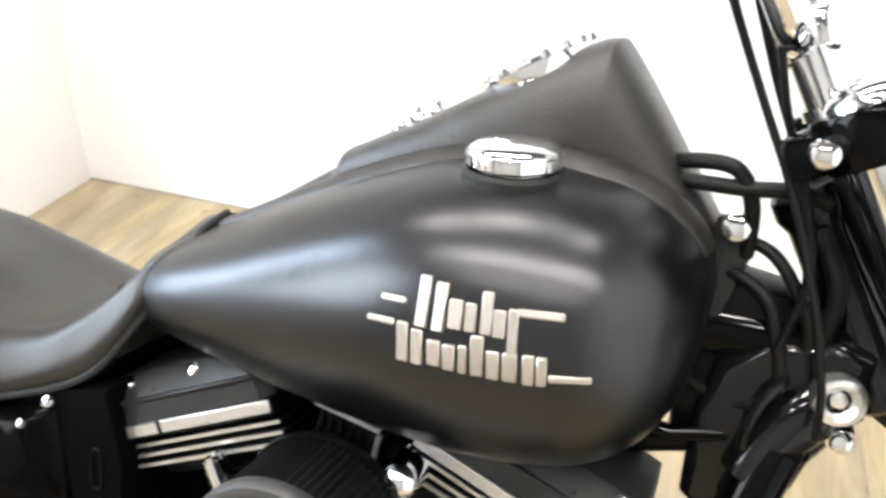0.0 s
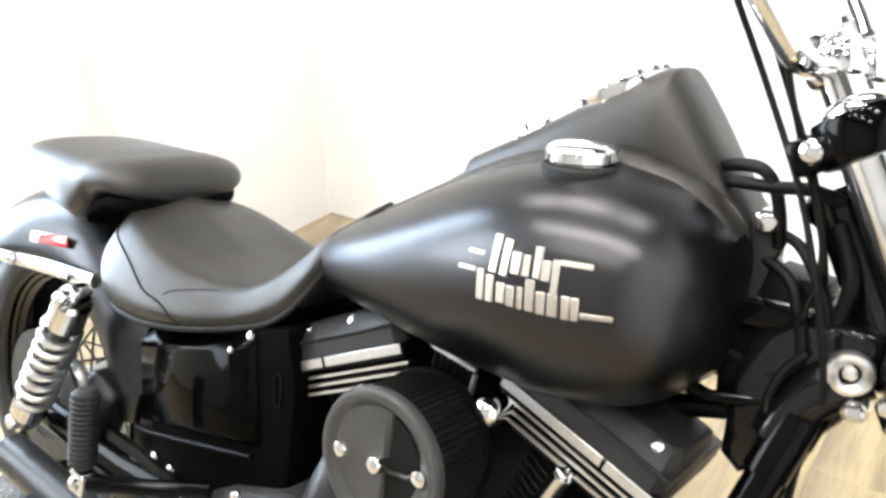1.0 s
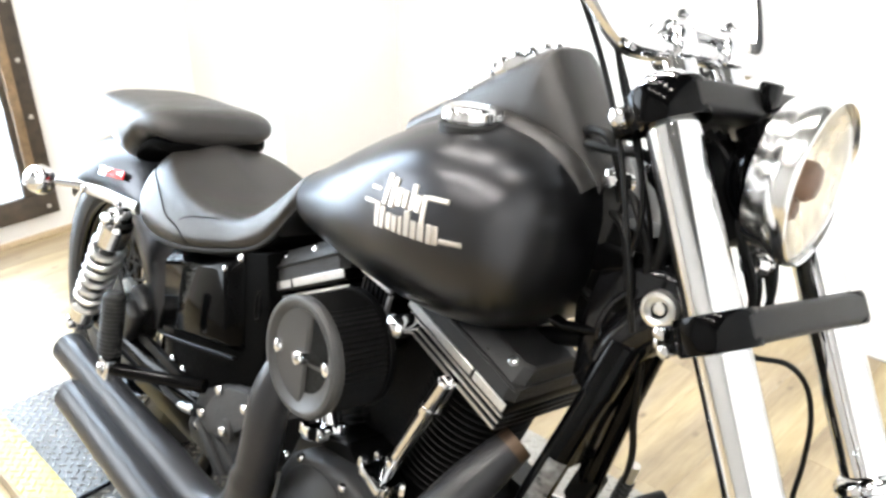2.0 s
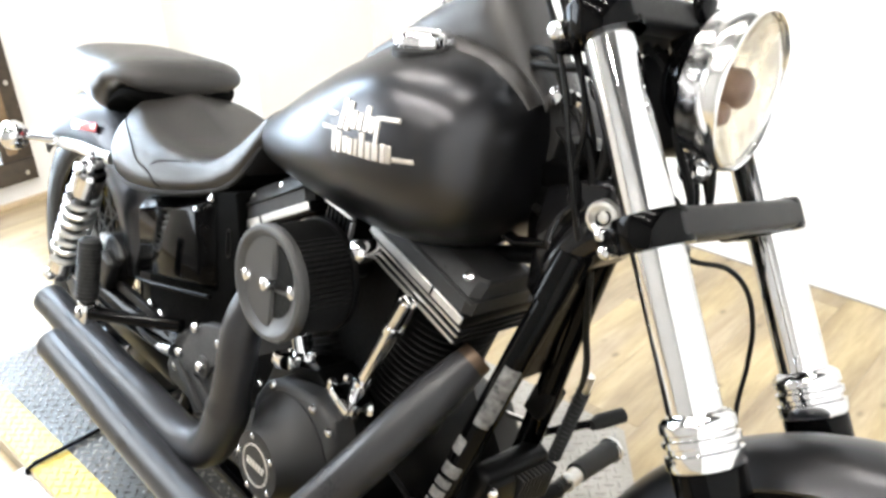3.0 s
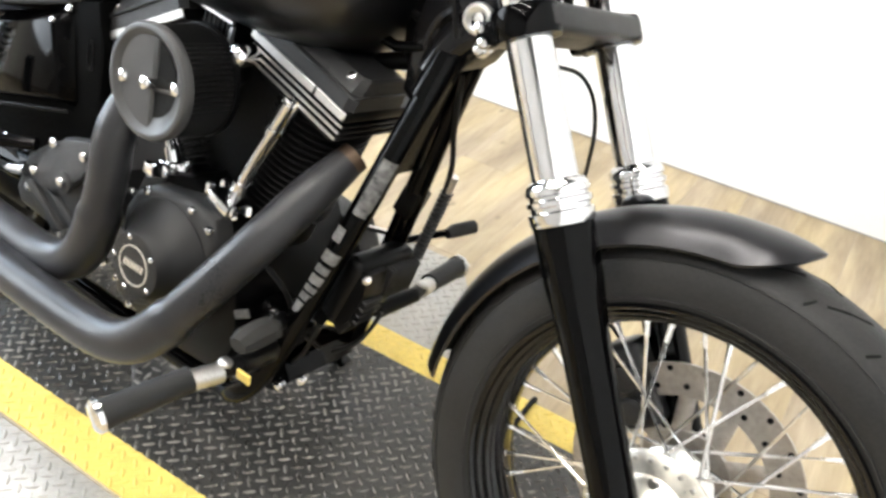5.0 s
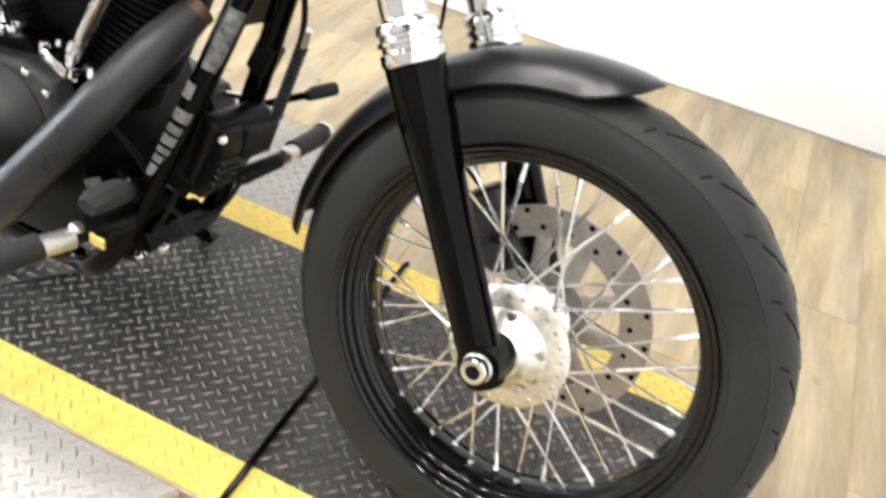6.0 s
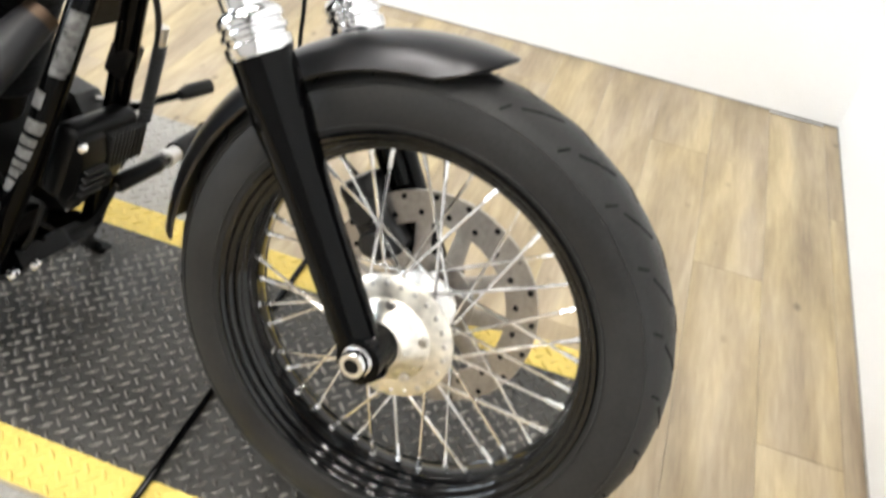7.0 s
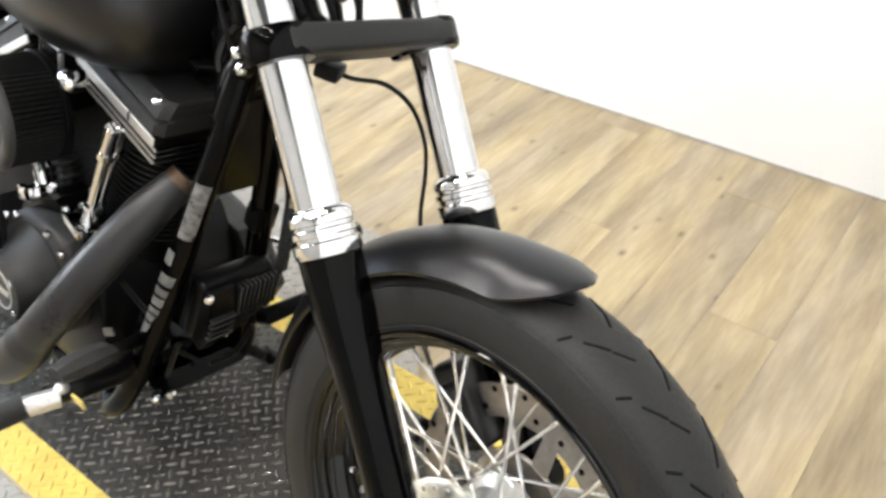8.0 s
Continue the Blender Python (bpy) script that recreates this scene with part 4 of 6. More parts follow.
for x, z, w, h in BADGE_BARS:
    x = -0.6255 + (x + 0.6185) * 0.92
    w, h = w * 0.98, h * (0.82 if h > 0.01 else 0.9)
    z = 0.502 + (z - 0.504) * 0.82 + 0.115 * (x + 0.62)
    y = tank_y(x, z)
    tilt = math.degrees(math.atan2(tank_y(x, z + 0.008) - tank_y(x, z - 0.008), 0.016))
    turn = math.degrees(math.atan2(tank_y(x + 0.008, z) - tank_y(x - 0.008, z), 0.016))
    part("badge_bar", box(B(), w, 0.004, h, pose(x, y - 0.0005, z, -tilt, -6.5, turn), 0.001, 1), BADGE, badge)

# ---- seat ----
# rows: x, half width and height of the lower edge, half width and height of the shoulder, height of the middle
SEAT = [(-1.402, 0.050, 0.335, 0.036, 0.366, 0.376), (-1.390, 0.098, 0.308, 0.062, 0.374, 0.388), (-1.362, 0.134, 0.280, 0.090, 0.376, 0.394), (-1.32, 0.155, 0.266, 0.114, 0.366, 0.386), (-1.26, 0.163, 0.262, 0.130, 0.348, 0.361), (-1.20, 0.160, 0.266, 0.133, 0.336, 0.338),
        (-1.14, 0.147, 0.276, 0.124, 0.332, 0.331), (-1.08, 0.126, 0.292, 0.107, 0.343, 0.347), (-1.03, 0.112, 0.312, 0.098, 0.374, 0.390), (-0.995, 0.104, 0.340, 0.088, 0.408, 0.434), (-0.965, 0.090, 0.388, 0.074, 0.444, 0.466), (-0.945, 0.060, 0.426, 0.050, 0.462, 0.474), (-0.934, 0.030, 0.452, 0.024, 0.472, 0.478)]


def seat_ring(row):
    """Half a cross-section from the lower edge up the side panel and over the dished top to the middle."""
    x, wb, zb, ws, zs, zc = row
    pts = [(x, wb - 0.012, zb - 0.004), (x, wb, zb + 0.006), (x, wb + 0.003, zb + 0.35 * (zs - zb)), (x, ws + 0.62 * (wb - ws), zb + 0.72 * (zs - zb)), (x, ws, zs - 0.002), (x, ws - 0.020, zs + 0.004), (x, ws * 0.52, zs + 0.45 * (zc - zs)), (x, 0, zc)]
    return spline(pts, 5)


rings = []
for row in stations(SEAT, 5):
    half = seat_ring(row)
    rings.append([Vector((v.x, -v.y, v.z)) for v in half] + [v.copy() for v in half[-2::-1]])
seat = part("rider_seat", ring_mesh(B(), rings), LEATHER, bike, "black vinyl bucket seat with stitched side panels", smooth=70)


def on_seat(k, q, grow=0.0012):
    """The point q along the near half of ring k, a little proud of the skin."""
    v = rings[k][q]
    d = Vector((0, v.y, v.z - SEAT_MID)).normalized()
    return v + d * grow


SEAT_MID = 0.32
last = len(rings) - 1
part("piping", sweep(B(), [on_seat(k, 3, 0.003) for k in range(1, last - 2)], 0.0042, 8), RUBBER, seat, "black piping round the seat's foot")
part("piping", sweep(B(), spline([on_seat(1, 4), on_seat(1, 12), on_seat(2, 18), on_seat(3, 24), on_seat(3, 30)], 5), 0.0034, 8), RUBBER, seat, "black piping over the seat's rear rim")
part("seam", sweep(B(), spline([on_seat(k, q, 0.0006) for k, q in ((8, 18), (11, 16), (14, 16), (17, 16), (20, 15), (23, 13), (26, 12), (28, 9), (29, 6))], 6), 0.0013, 6), GROOVE, seat)
part("seam", sweep(B(), spline([on_seat(k, q, 0.0003) for k, q in ((26, 14), (27, 16), (29, 18), (30, 19), (32, 20))], 5), 0.0009, 6), GROOVE, seat)
part("piping", sweep(B(), spline([on_seat(last - 3, q) for q in (2, 8, 14, 20, 28, 35)], 5), 0.0040, 8), RUBBER, seat, "black piping at the seat's nose")
part("seat_base", loft([(x, wb * 0.95, zb + 0.010, zb - 0.012, zb) for x, wb, zb, ws, zs, zc in stations(SEAT)[6:56]], 32, 0.6, 0.6), SHADEPLASTIC, seat)
PIL = [(-1.674, 0.060, 0.424, 0.402, 0.414), (-1.660, 0.100, 0.433, 0.384, 0.410), (-1.62, 0.123, 0.439, 0.360, 0.400), (-1.555, 0.132, 0.444, 0.340, 0.390), (-1.50, 0.136, 0.447, 0.328, 0.384), (-1.470, 0.136, 0.449, 0.326, 0.384), (-1.446, 0.134, 0.449, 0.348, 0.398), (-1.428, 0.131, 0.448, 0.372, 0.412), (-1.400, 0.126, 0.446, 0.388, 0.416), (-1.376, 0.116, 0.438, 0.390, 0.412), (-1.361, 0.094, 0.426, 0.388, 0.406), (-1.353, 0.060, 0.414, 0.390, 0.402)]
pil = part("pillion_seat", loft(stations(PIL), 44, 0.72, 0.78), LEATHER, bike, "black vinyl pillion pad behind the solo seat", smooth=60)

# Black underside that also draws the shadow gap between pad and seat.
part("pad_shadow_base", loft([(x, w * 0.90, zb + 0.012, zb - 0.020, zb - 0.004) for x, w, zt, zb, zc in stations(PIL)[38:66]], 32, 0.6, 0.6), SHADEPLASTIC, pil, "black underside drawing the shadow gap under the pillion pad")

# ---- rear fender ----
bm = B()
rings = []
RC = Vector((-1.60, 0, -0.012))
for i in range(41):
    a = radians(13 + 119 * i / 40)
    outer, inner = [], []
    for j in range(15):
        v = radians(-92 + 184 * j / 14)
        y = 0.112 * math.sin(v)
        r = 0.262 + 0.104 * max(-0.05, math.cos(v)) ** 0.8 if math.cos(v) > 0 else 0.256
        outer.append(RC + Vector((r * math.cos(a), y, r * math.sin(a))))
        inner.append(RC + Vector(((r - 0.004) * math.cos(a), y * 0.965, (r - 0.004) * math.sin(a))))
    rings.append(outer + inner[::-1])
ring_mesh(bm, rings)
rf = part("rear_fender", bm, DENIM, bike, "matte black bobbed rear fender", smooth=60)
part("reflector", box(B(), 0.118, 0.006, 0.019, pose(-1.572, -0.1095, 0.282, -14, -9.5, 0), 0.003), RED, rf, "red side reflector")
for s in (-1, 1):
    bm = sweep(B(), [(-1.80, s * 0.126, 0.208), (-1.70, s * 0.128, 0.222), (-1.55, s * 0.130, 0.246), (-1.40, s * 0.128, 0.262)], [0.008, 0.010, 0.012, 0.012], 10, flat=0.55, side=(0, 1, 0))
    strut = part("fender_strut", bm, POLISH, rf, "polished fender strut")
    pieces("strut_bolt", bolt(bolt(B(), (-1.46, s * 0.138, 0.258), (0, s, 0), 0.011, 0.009), (-1.64, s * 0.137, 0.232), (0, s, 0), 0.009, 0.007), CHROME, rf)
    sig = part("turn_signal", lathe(B(), [(0.001, -0.034), (0.016, -0.031), (0.027, -0.020), (0.030, -0.004), (0.029, 0.006), (0.024, 0.012), (0.001, 0.016)], pose(-1.715, s * 0.198, 0.232, 0, -90, 0), 28), CHROME, bike, "chrome bullet turn signal")
    part("signal_stem", rod(B(), (-1.700, s * 0.180, 0.232), (-1.640, s * 0.134, 0.236), 0.008, 12), CHROME, sig)

# ---- shocks ----
for s in (-1, 1):
    top, low = Vector((-1.372, s * 0.172, 0.255)), Vector((-1.518, s * 0.176, 0.000))
    d = (low - top)
    m = along(top, low)
    ln = d.length
    bm = lathe(B(), [(0.012, 0.0), (0.020, 0.004), (0.026, 0.030), (0.026, 0.060), (0.018, 0.066), (0.014, 0.070), (0.014, ln - 0.06), (0.024, ln - 0.055), (0.026, ln - 0.015), (0.014, ln)], m, 24)
    sh = part("rear_shock", bm, PULLEY, bike, "rear shock with silver coil spring and chrome ends")
    pts = []
    for k in range(7 * 16 + 1):
        a = 2 * math.pi * k / 16
        pts.append(m @ Vector((0.0265 * math.cos(a), 0.0265 * math.sin(a), 0.062 + (ln - 0.062 - 0.055) * k / 112)))
    part("spring", sweep(B(), pts, 0.0060, 8), SPRING, sh, "silver coil spring")
    part("spring_collar", lathe(B(), [(0.020, 0.006), (0.0275, 0.012), (0.0275, 0.058), (0.020, 0.062)], m, 24), CHROME, sh, "chrome spring collar")
    part("spring_collar", lathe(B(), [(0.020, ln - 0.058), (0.0275, ln - 0.054), (0.0275, ln - 0.020), (0.020, ln - 0.012)], m, 24), CHROME, sh, "chrome spring collar")
    pieces("shock_bolt", bolt(bolt(B(), top + Vector((0, s * 0.018, 0)), (0, s, 0), 0.013, 0.014), low + Vector((0, s * 0.018, 0)), (0, s, 0), 0.013, 0.012), CHROME, sh)
    bm = B()
    lathe(bm, [(0.018, -0.016), (0.020, -0.012), (0.020, 0.012), (0.018, 0.016)], Matrix.Translation(top) @ ROUND, 20)
    lathe(bm, [(0.018, -0.016), (0.020, -0.012), (0.020, 0.012), (0.018, 0.016)], Matrix.Translation(low) @ ROUND, 20)
    pieces("shock_eye", bm, CHROME, sh)

# ---- frame ----
bm = B()
for s in (-1, 1):
    wide = 0.0 if s > 0 else 0.028
    sweep(bm, spline([(-0.416, s * (0.022 + wide * 0.3), 0.425), (-0.452, s * (0.036 + wide * 0.7), 0.280), (-0.487, s * (0.052 + wide), 0.130), (-0.520, s * (0.066 + wide * 1.4), 0.000), (-0.545, s * (0.078 + wide * 1.6), -0.085), (-0.580, s * (0.086 + wide * 1.5), -0.135), (-0.640, s * 0.105, -0.160), (-0.74, s * 0.104, -0.166), (-1.10, s * 0.10, -0.165)], 8), 0.0170, 16)
    sweep(bm, spline([(-1.05, s * 0.06, 0.30), (-1.25, s * 0.085, 0.275), (-1.40, s * 0.095, 0.268)]), 0.014, 12)
    sweep(bm, spline([(-1.02, s * 0.06, 0.34), (-1.05, s * 0.065, 0.24), (-1.10, s * 0.08, 0.0), (-1.14, s * 0.10, -0.16)]), 0.016, 12)
sweep(bm, [(-0.42, 0, 0.49), (-0.75, 0, 0.47), (-1.05, 0, 0.35)], 0.028, 14)
for s in (-1, 1):
    sweep(bm, [(-0.42, s * 0.02, 0.42), (-0.50, s * 0.035, 0.40), (-0.60, s * 0.04, 0.42)], 0.0075, 10)
fr = part("frame", bm, GLOSS, bike, "gloss black tubular frame")
bm = B()
ring_mesh(bm, [[(x + 0.006, ya, z), (x + 0.006, yb, z), (x - 0.006, yb, z), (x - 0.006, ya, z)] for x, z, ya, yb in ((-0.418, 0.425, -0.030, 0.026), (-0.440, 0.330, -0.044, 0.033), (-0.460, 0.245, -0.056, 0.040))], smooth=False)
part("frame_gusset", bm, GLOSS, fr, "gloss black gusset plate between the down tubes")
part("gusset_clamp", box(B(), 0.030, 0.036, 0.045, pose(-0.474, 0.046, 0.185, 0, 17, 0), 0.005, 2), SATIN, fr)
bm = lathe(B(), [(0.026, 0.575), (0.031, 0.580), (0.031, 0.600), (0.025, 0.610), (0.025, 0.72), (0.030, 0.73), (0.030, 0.745), (0.025, 0.75)], pose(0, 0, 0, 0, -32, 0) @ pose(-0.056, 0.004, 0), 32)
prism(bm, [(-0.372, 0.448), (-0.372, 0.498), (-0.400, 0.506), (-0.440, 0.490), (-0.478, 0.472), (-0.486, 0.425), (-0.482, 0.350), (-0.462, 0.335), (-0.440, 0.350), (-0.414, 0.392), (-0.392, 0.412)], 0.030, -0.034, 0.012, 3)
part("steering_head", bm, NECKPAINT, fr, "gloss black steering head")
line = spline([(-0.392, -0.010, 0.462), (-0.412, -0.022, 0.440), (-0.428, -0.030, 0.415), (-0.438, -0.036, 0.385)], 5)
part("neck_fillet", sweep(B(), line, np.linspace(0.030, 0.020, len(line)).tolist(), 20), NECKPAINT, fr, "gloss black flared casting under the steering head")
part("neck_flange", sweep(B(), spline([(-0.428, -0.038, 0.470), (-0.440, -0.046, 0.452), (-0.446, -0.050, 0.430), (-0.446, -0.048, 0.412)], 5), 0.0045, 8), NECKPAINT, fr)
part("tube_sleeve", sweep(B(), [(-0.421, -0.034, 0.415), (-0.4345, -0.0445, 0.355)], 0.0203, 18), GLOSS, fr, "black sleeve on the down tube")
part("lock_bolt", bolt(rod(B(), (-0.386, -0.006, 0.440), (-0.381, -0.034, 0.432), 0.011, 16), (-0.381, -0.034, 0.432), (0, -1, 0.1), 0.0085, 0.008), CHROME, fr, "chrome bolt")
bm = sweep(B(), spline([(-0.480, 0.0, 0.386), (-0.520, -0.004, 0.374), (-0.562, -0.010, 0.358)], 4), 0.012, 12)
part("engine_mount", bm, SATIN, fr, "black top engine mount")
part("mount_bolt", bolt(B(), (-0.565, -0.014, 0.356), (-0.6, -0.8, -0.2), 0.009, 0.008), CHROME, fr)
LKM = pose(-0.393, -0.030, 0.465, 90, 0, 0) @ pose(0, 0, 0, 0, 12, 0)
part("fork_lock", lathe(B(), [(0.0190, 0.0), (0.0190, 0.011), (0.0178, 0.0145), (0.0140, 0.0155), (0.0105, 0.0125), (0.0085, 0.0100), (0.0078, 0.0080), (0.0066, 0.0080), (0.0060, 0.0110), (0.0040, 0.0118), (0.001, 0.0120)], LKM, 36), POLISH, fr, "polished round fork lock")
part("tank_bolt", bolt(rod(B(), (-0.486, 0.00, 0.566), (-0.486, -0.026, 0.571), 0.010, 14), (-0.486, -0.026, 0.571), (0, -1, 0.1), 0.012, 0.012), CHROME, fr, "chrome acorn bolt")
# swing arm
bm = B()
for s in (-1, 1):
    sweep(bm, [(-1.13, s * 0.11, -0.01), (-1.30, s * 0.128, -0.012), (-1.62, s * 0.128, -0.012)], [0.030, 0.028, 0.026], 12, flat=0.7, side=(0, 1, 0))
part("swing_arm", bm, GLOSS, bike, "gloss black swing arm")
# sticker on the down tube: plain bars
for k, (t, hgt, mt) in enumerate(((0.22, 0.085, GREYPRINT), (0.44, 0.022, PAPER), (0.540, 0.017, PAPER), (0.600, 0.012, PAPER), (0.648, 0.014, PAPER), (0.694, 0.009, PAPER), (0.732, 0.011, PAPER), (0.785, 0.018, PAPER))):
    a, b = Vector((-0.446, -0.0525, 0.305)), Vector((-0.530, -0.1095, -0.035))
    p = a + (b - a) * t
    bm = lathe(B(), [(0.0176, -hgt / 2), (0.0176, hgt / 2)], along(p, b), 20, caps=False, a0=-45 if mt is GREYPRINT else (12 if k == 1 else -52), a1=30 if mt is GREYPRINT else (60 if k == 1 else 54))
    part("sticker_bar", bm, mt, fr, "printed label")

# ---- battery box ----
bm = B()
rings = []
for y, (l, r, t, b) in ((0.05, (0, 0, 0, 0)), (-0.108, (0, 0, 0, 0)), (-0.117, (0.001, 0.003, 0.002, 0.001)), (-0.1325, (0.007, 0.019, 0.018, 0.006)), (-0.1355, (0.011, 0.024, 0.022, 0.010))):
    rings.append([(-1.270 + l, y, 0.230 - t), (-1.046 - r, y, 0.290 - t), (-1.038 - r, y, 0.284 - t), (-1.016 - r, y, 0.152 + b), (-1.022 - r, y, 0.144 + b), (-1.262 + l, y, 0.088 + b)])
ring_mesh(bm, [[Vector(p) for p in ring] for ring in rings], smooth=False)
bb = part("battery_box", bm, BOXBLACK, bike, "gloss black battery cover")
part("cover_tray", sweep(B(), spline([(-1.268, -0.124, 0.128), (-1.270, -0.130, 0.094), (-1.255, -0.134, 0.080), (-1.14, -0.134, 0.108), (-1.015, -0.130, 0.140)], 4), 0.006, 8, flat=0.5), SATIN, bb, "black tray under the cover")
bm = bolt(bolt(B(), (-1.046, -0.116, 0.292), (0, -1, 0.4), 0.007, 0.006), (-1.064, -0.132, 0.270), (0, -1, 0.4), 0.005, 0.005)
bolt(bolt(bm, (-1.268, -0.118, 0.252), (0, -1, 0.3), 0.006, 0.006), (-1.252, -0.118, 0.254), (0, -1, 0.3), 0.006, 0.006)
bolt(bolt(bm, (-1.246, -0.113, 0.030), (0, -1, 0.2), 0.009, 0.008), (-1.206, -0.113, 0.026), (0, -1, 0.2), 0.010, 0.008)
pieces("cover_screw", bm, CHROME, bb)
part("side_panel", prism(B(), [(-1.272, 0.250), (-0.985, 0.320), (-0.965, 0.250), (-0.965, 0.080), (-1.02, 0.030), (-1.180, 0.010), (-1.262, 0.040)], -0.06, -0.1135, 0.008, 2), SHADEPLASTIC, bb, "matte black side panel")
part("panel_slot", sweep(B(), spline([(-0.998, -0.1150, 0.250), (-0.994, -0.1150, 0.258), (-0.988, -0.1150, 0.252), (-0.986, -0.1150, 0.222), (-0.992, -0.1150, 0.214), (-0.998, -0.1150, 0.222), (-0.998, -0.1150, 0.250)], 4), 0.0012, 6), SATIN, bb)
part("side_guard", prism(B(), [(-1.02, 0.30), (-0.985, 0.29), (-0.975, 0.06), (-1.01, 0.05)], 0.05, -0.085, 0.006, 2), SHADEPLASTIC, bb)

# ---- engine ----
eng = bike
bm = prism(B(), [(-0.86, -0.12), (-0.875, 0.03), (-0.84, 0.11), (-0.74, 0.14), (-0.665, 0.105), (-0.625, 0.04), (-0.610, -0.08), (-0.64, -0.14), (-0.80, -0.15)], 0.12, -0.118, 0.010, 2)
part("crankcase", bm, SATIN, eng, "black crankcase")
bm = prism(B(), [(-0.848, -0.040), (-0.835, 0.060), (-0.815, 0.092), (-0.785, 0.112), (-0.70, 0.126), (-0.655, 0.112), (-0.640, 0.080), (-0.655, 0.020), (-0.700, -0.030), (-0.752, -0.075), (-0.815, -0.100), (-0.842, -0.085)], -0.115, -0.152, 0.012, 3)
cc = part("cam_cover", bm, CASTING, eng, "black cam cover with chrome bolts")
NOSE = pose(-0.735, -0.150, 0.020, 90, 0, 0)
part("nose_cover", lathe(B(), [(0.092, -0.03), (0.088, 0.004), (0.068, 0.018), (0.054, 0.040), (0.0500, 0.050), (0.0475, 0.0545), (0.040, 0.056), (0.001, 0.056)], NOSE, 48), POWDER, cc, "round black timer cover")
part("cover_ring", lathe(B(), [(0.0305, 0.0555), (0.0305, 0.0572), (0.0285, 0.0572), (0.0285, 0.0555)], NOSE, 40, caps=False), POLISH, cc, "pale ring on the timer cover")
bm = B()
for k in range(6):
    box(bm, 0.0046, 0.010, 0.0012, NOSE @ pose(-0.018 + 0.0072 * k, 0.0, 0.0566, 0, 0, -12))
pieces("print_bar", bm, POLISH, cc)
bm = B()
for k in range(5):
    a = 2 * math.pi * k / 5 + 0.6
    bolt(bm, NOSE @ Vector((0.0415 * math.cos(a), 0.0415 * math.sin(a), 0.0555)), (0, -1, 0), 0.0045, 0.003)
for x, z in ((-0.819, 0.089), (-0.785, 0.104), (-0.692, 0.113), (-0.655, 0.098), (-0.835, -0.06), (-0.80, -0.09), (-0.665, 0.02)):
    bolt(bm, (x, -0.152, z), (0, -1, 0), 0.0065, 0.006)
pieces("cover_bolt", bm, CHROME, cc)


def cylinder_group(sgn):
    """One cylinder with head and rocker box; sgn +1 leans ahead, -1 back."""
    m = pose(-0.712, 0, -0.018, 0, 18, 0) if sgn > 0 else pose(-0.734, 0, -0.023, 0, -27, 0)
    grp = part("cylinder", lathe(B(), [(0.062, 0.10), (0.062, 0.29)], m, 32), SATIN, eng, "black finned cylinder")
    bm = B()
    for k in range(16):
        s = 0.150 + 0.0105 * k
        lathe(bm, [(0.058, s), (0.0715, s + 0.0008), (0.0730, s + 0.0022), (0.0715, s + 0.0036), (0.058, s + 0.0044)], m, 40)
    pieces("cylinder_fin", bm, CYL, grp)
    bm = box(B(), 0.15, 0.15, 0.055, m @ pose(0, 0, 0.340), 0.010, 2)
    head = part("cylinder_head", bm, SATIN, eng, "black cylinder head")
    bm = B()
    for k in range(3):
        s = 0.334 + 0.0100 * k
        box(bm, 0.182 + 0.002 * k, 0.176, 0.0052, m @ pose(0, 0, s), 0.0016, 1)
    pieces("head_fin", bm, SATIN, head)
    bm = B()
    for k in range(3):
        s = 0.334 + 0.0100 * k
        box(bm, 0.176 + 0.002 * k, 0.0022, 0.0034, m @ pose(0, -0.0888, s))
    pieces("fin_edge", bm, BRUSHED, head, "bright machined fin edge")
    bm = box(B(), 0.188, 0.172, 0.017, m @ pose(0, -0.010, 0.370), 0.004, 2)
    part("rocker_base", bm, SATIN, head, "black rocker box base")
    part("base_edge", box(B(), 0.184, 0.003, 0.012, m @ pose(0, -0.0968, 0.3715), 0.001, 1), BRUSHED, head, "bright machined band under the rocker cover")
    part("band_gap", box(B(), 0.004, 0.002, 0.0122, m @ pose(0.036 * sgn, -0.0978, 0.3715)), SATIN, head)
    bm = B()
    # rocker box: lower course and narrower top with slanted ends
    rings = []
    # Far side cut short: the dark base there stands in for the tank's shadow.
    for z, hx, hy in ((0.378, 0.093, 0.084), (0.400, 0.092, 0.082), (0.419, 0.088, 0.069), (0.4215, 0.085, 0.065), (0.422, 0.060, 0.045)):
        rings.append([m @ Vector((px * hx, (py * hy if py < 0 else py * (hy - 0.055)) - 0.012, z)) for px, py in ((-1, -0.86), (-0.9, -1), (0.9, -1), (1, -0.86), (1, 0.86), (0.9, 1), (-0.9, 1), (-1, 0.86))])
    ring_mesh(bm, rings, smooth=False)
    rk = part("rocker_cover", bm, ROCKER, eng, "wrinkle black rocker cover", smooth=25)
    part("cover_joint", box(B(), 0.0028, 0.100, 0.0022, m @ pose(0.034 * sgn, -0.041, 0.4052, 0, 0, 0)), GROOVE, rk)
    part("cover_flange", box(B(), 0.189, 0.114, 0.0045, m @ pose(0, -0.0405, 0.3995), 0.0015, 1), POWDER, rk)
    bm = B()
    for px, py in ((-0.013 * sgn, -0.079), (0.066 * sgn, -0.079), (-0.075 * sgn, -0.079)):
        bolt(bm, m @ Vector((px, py, 0.412)), m.to_3x3() @ Vector((0, -0.75, 0.65)), 0.0075, 0.008)
    pieces("rocker_bolt", bm, CHROME, rk)


cylinder_group(1)
cylinder_group(-1)
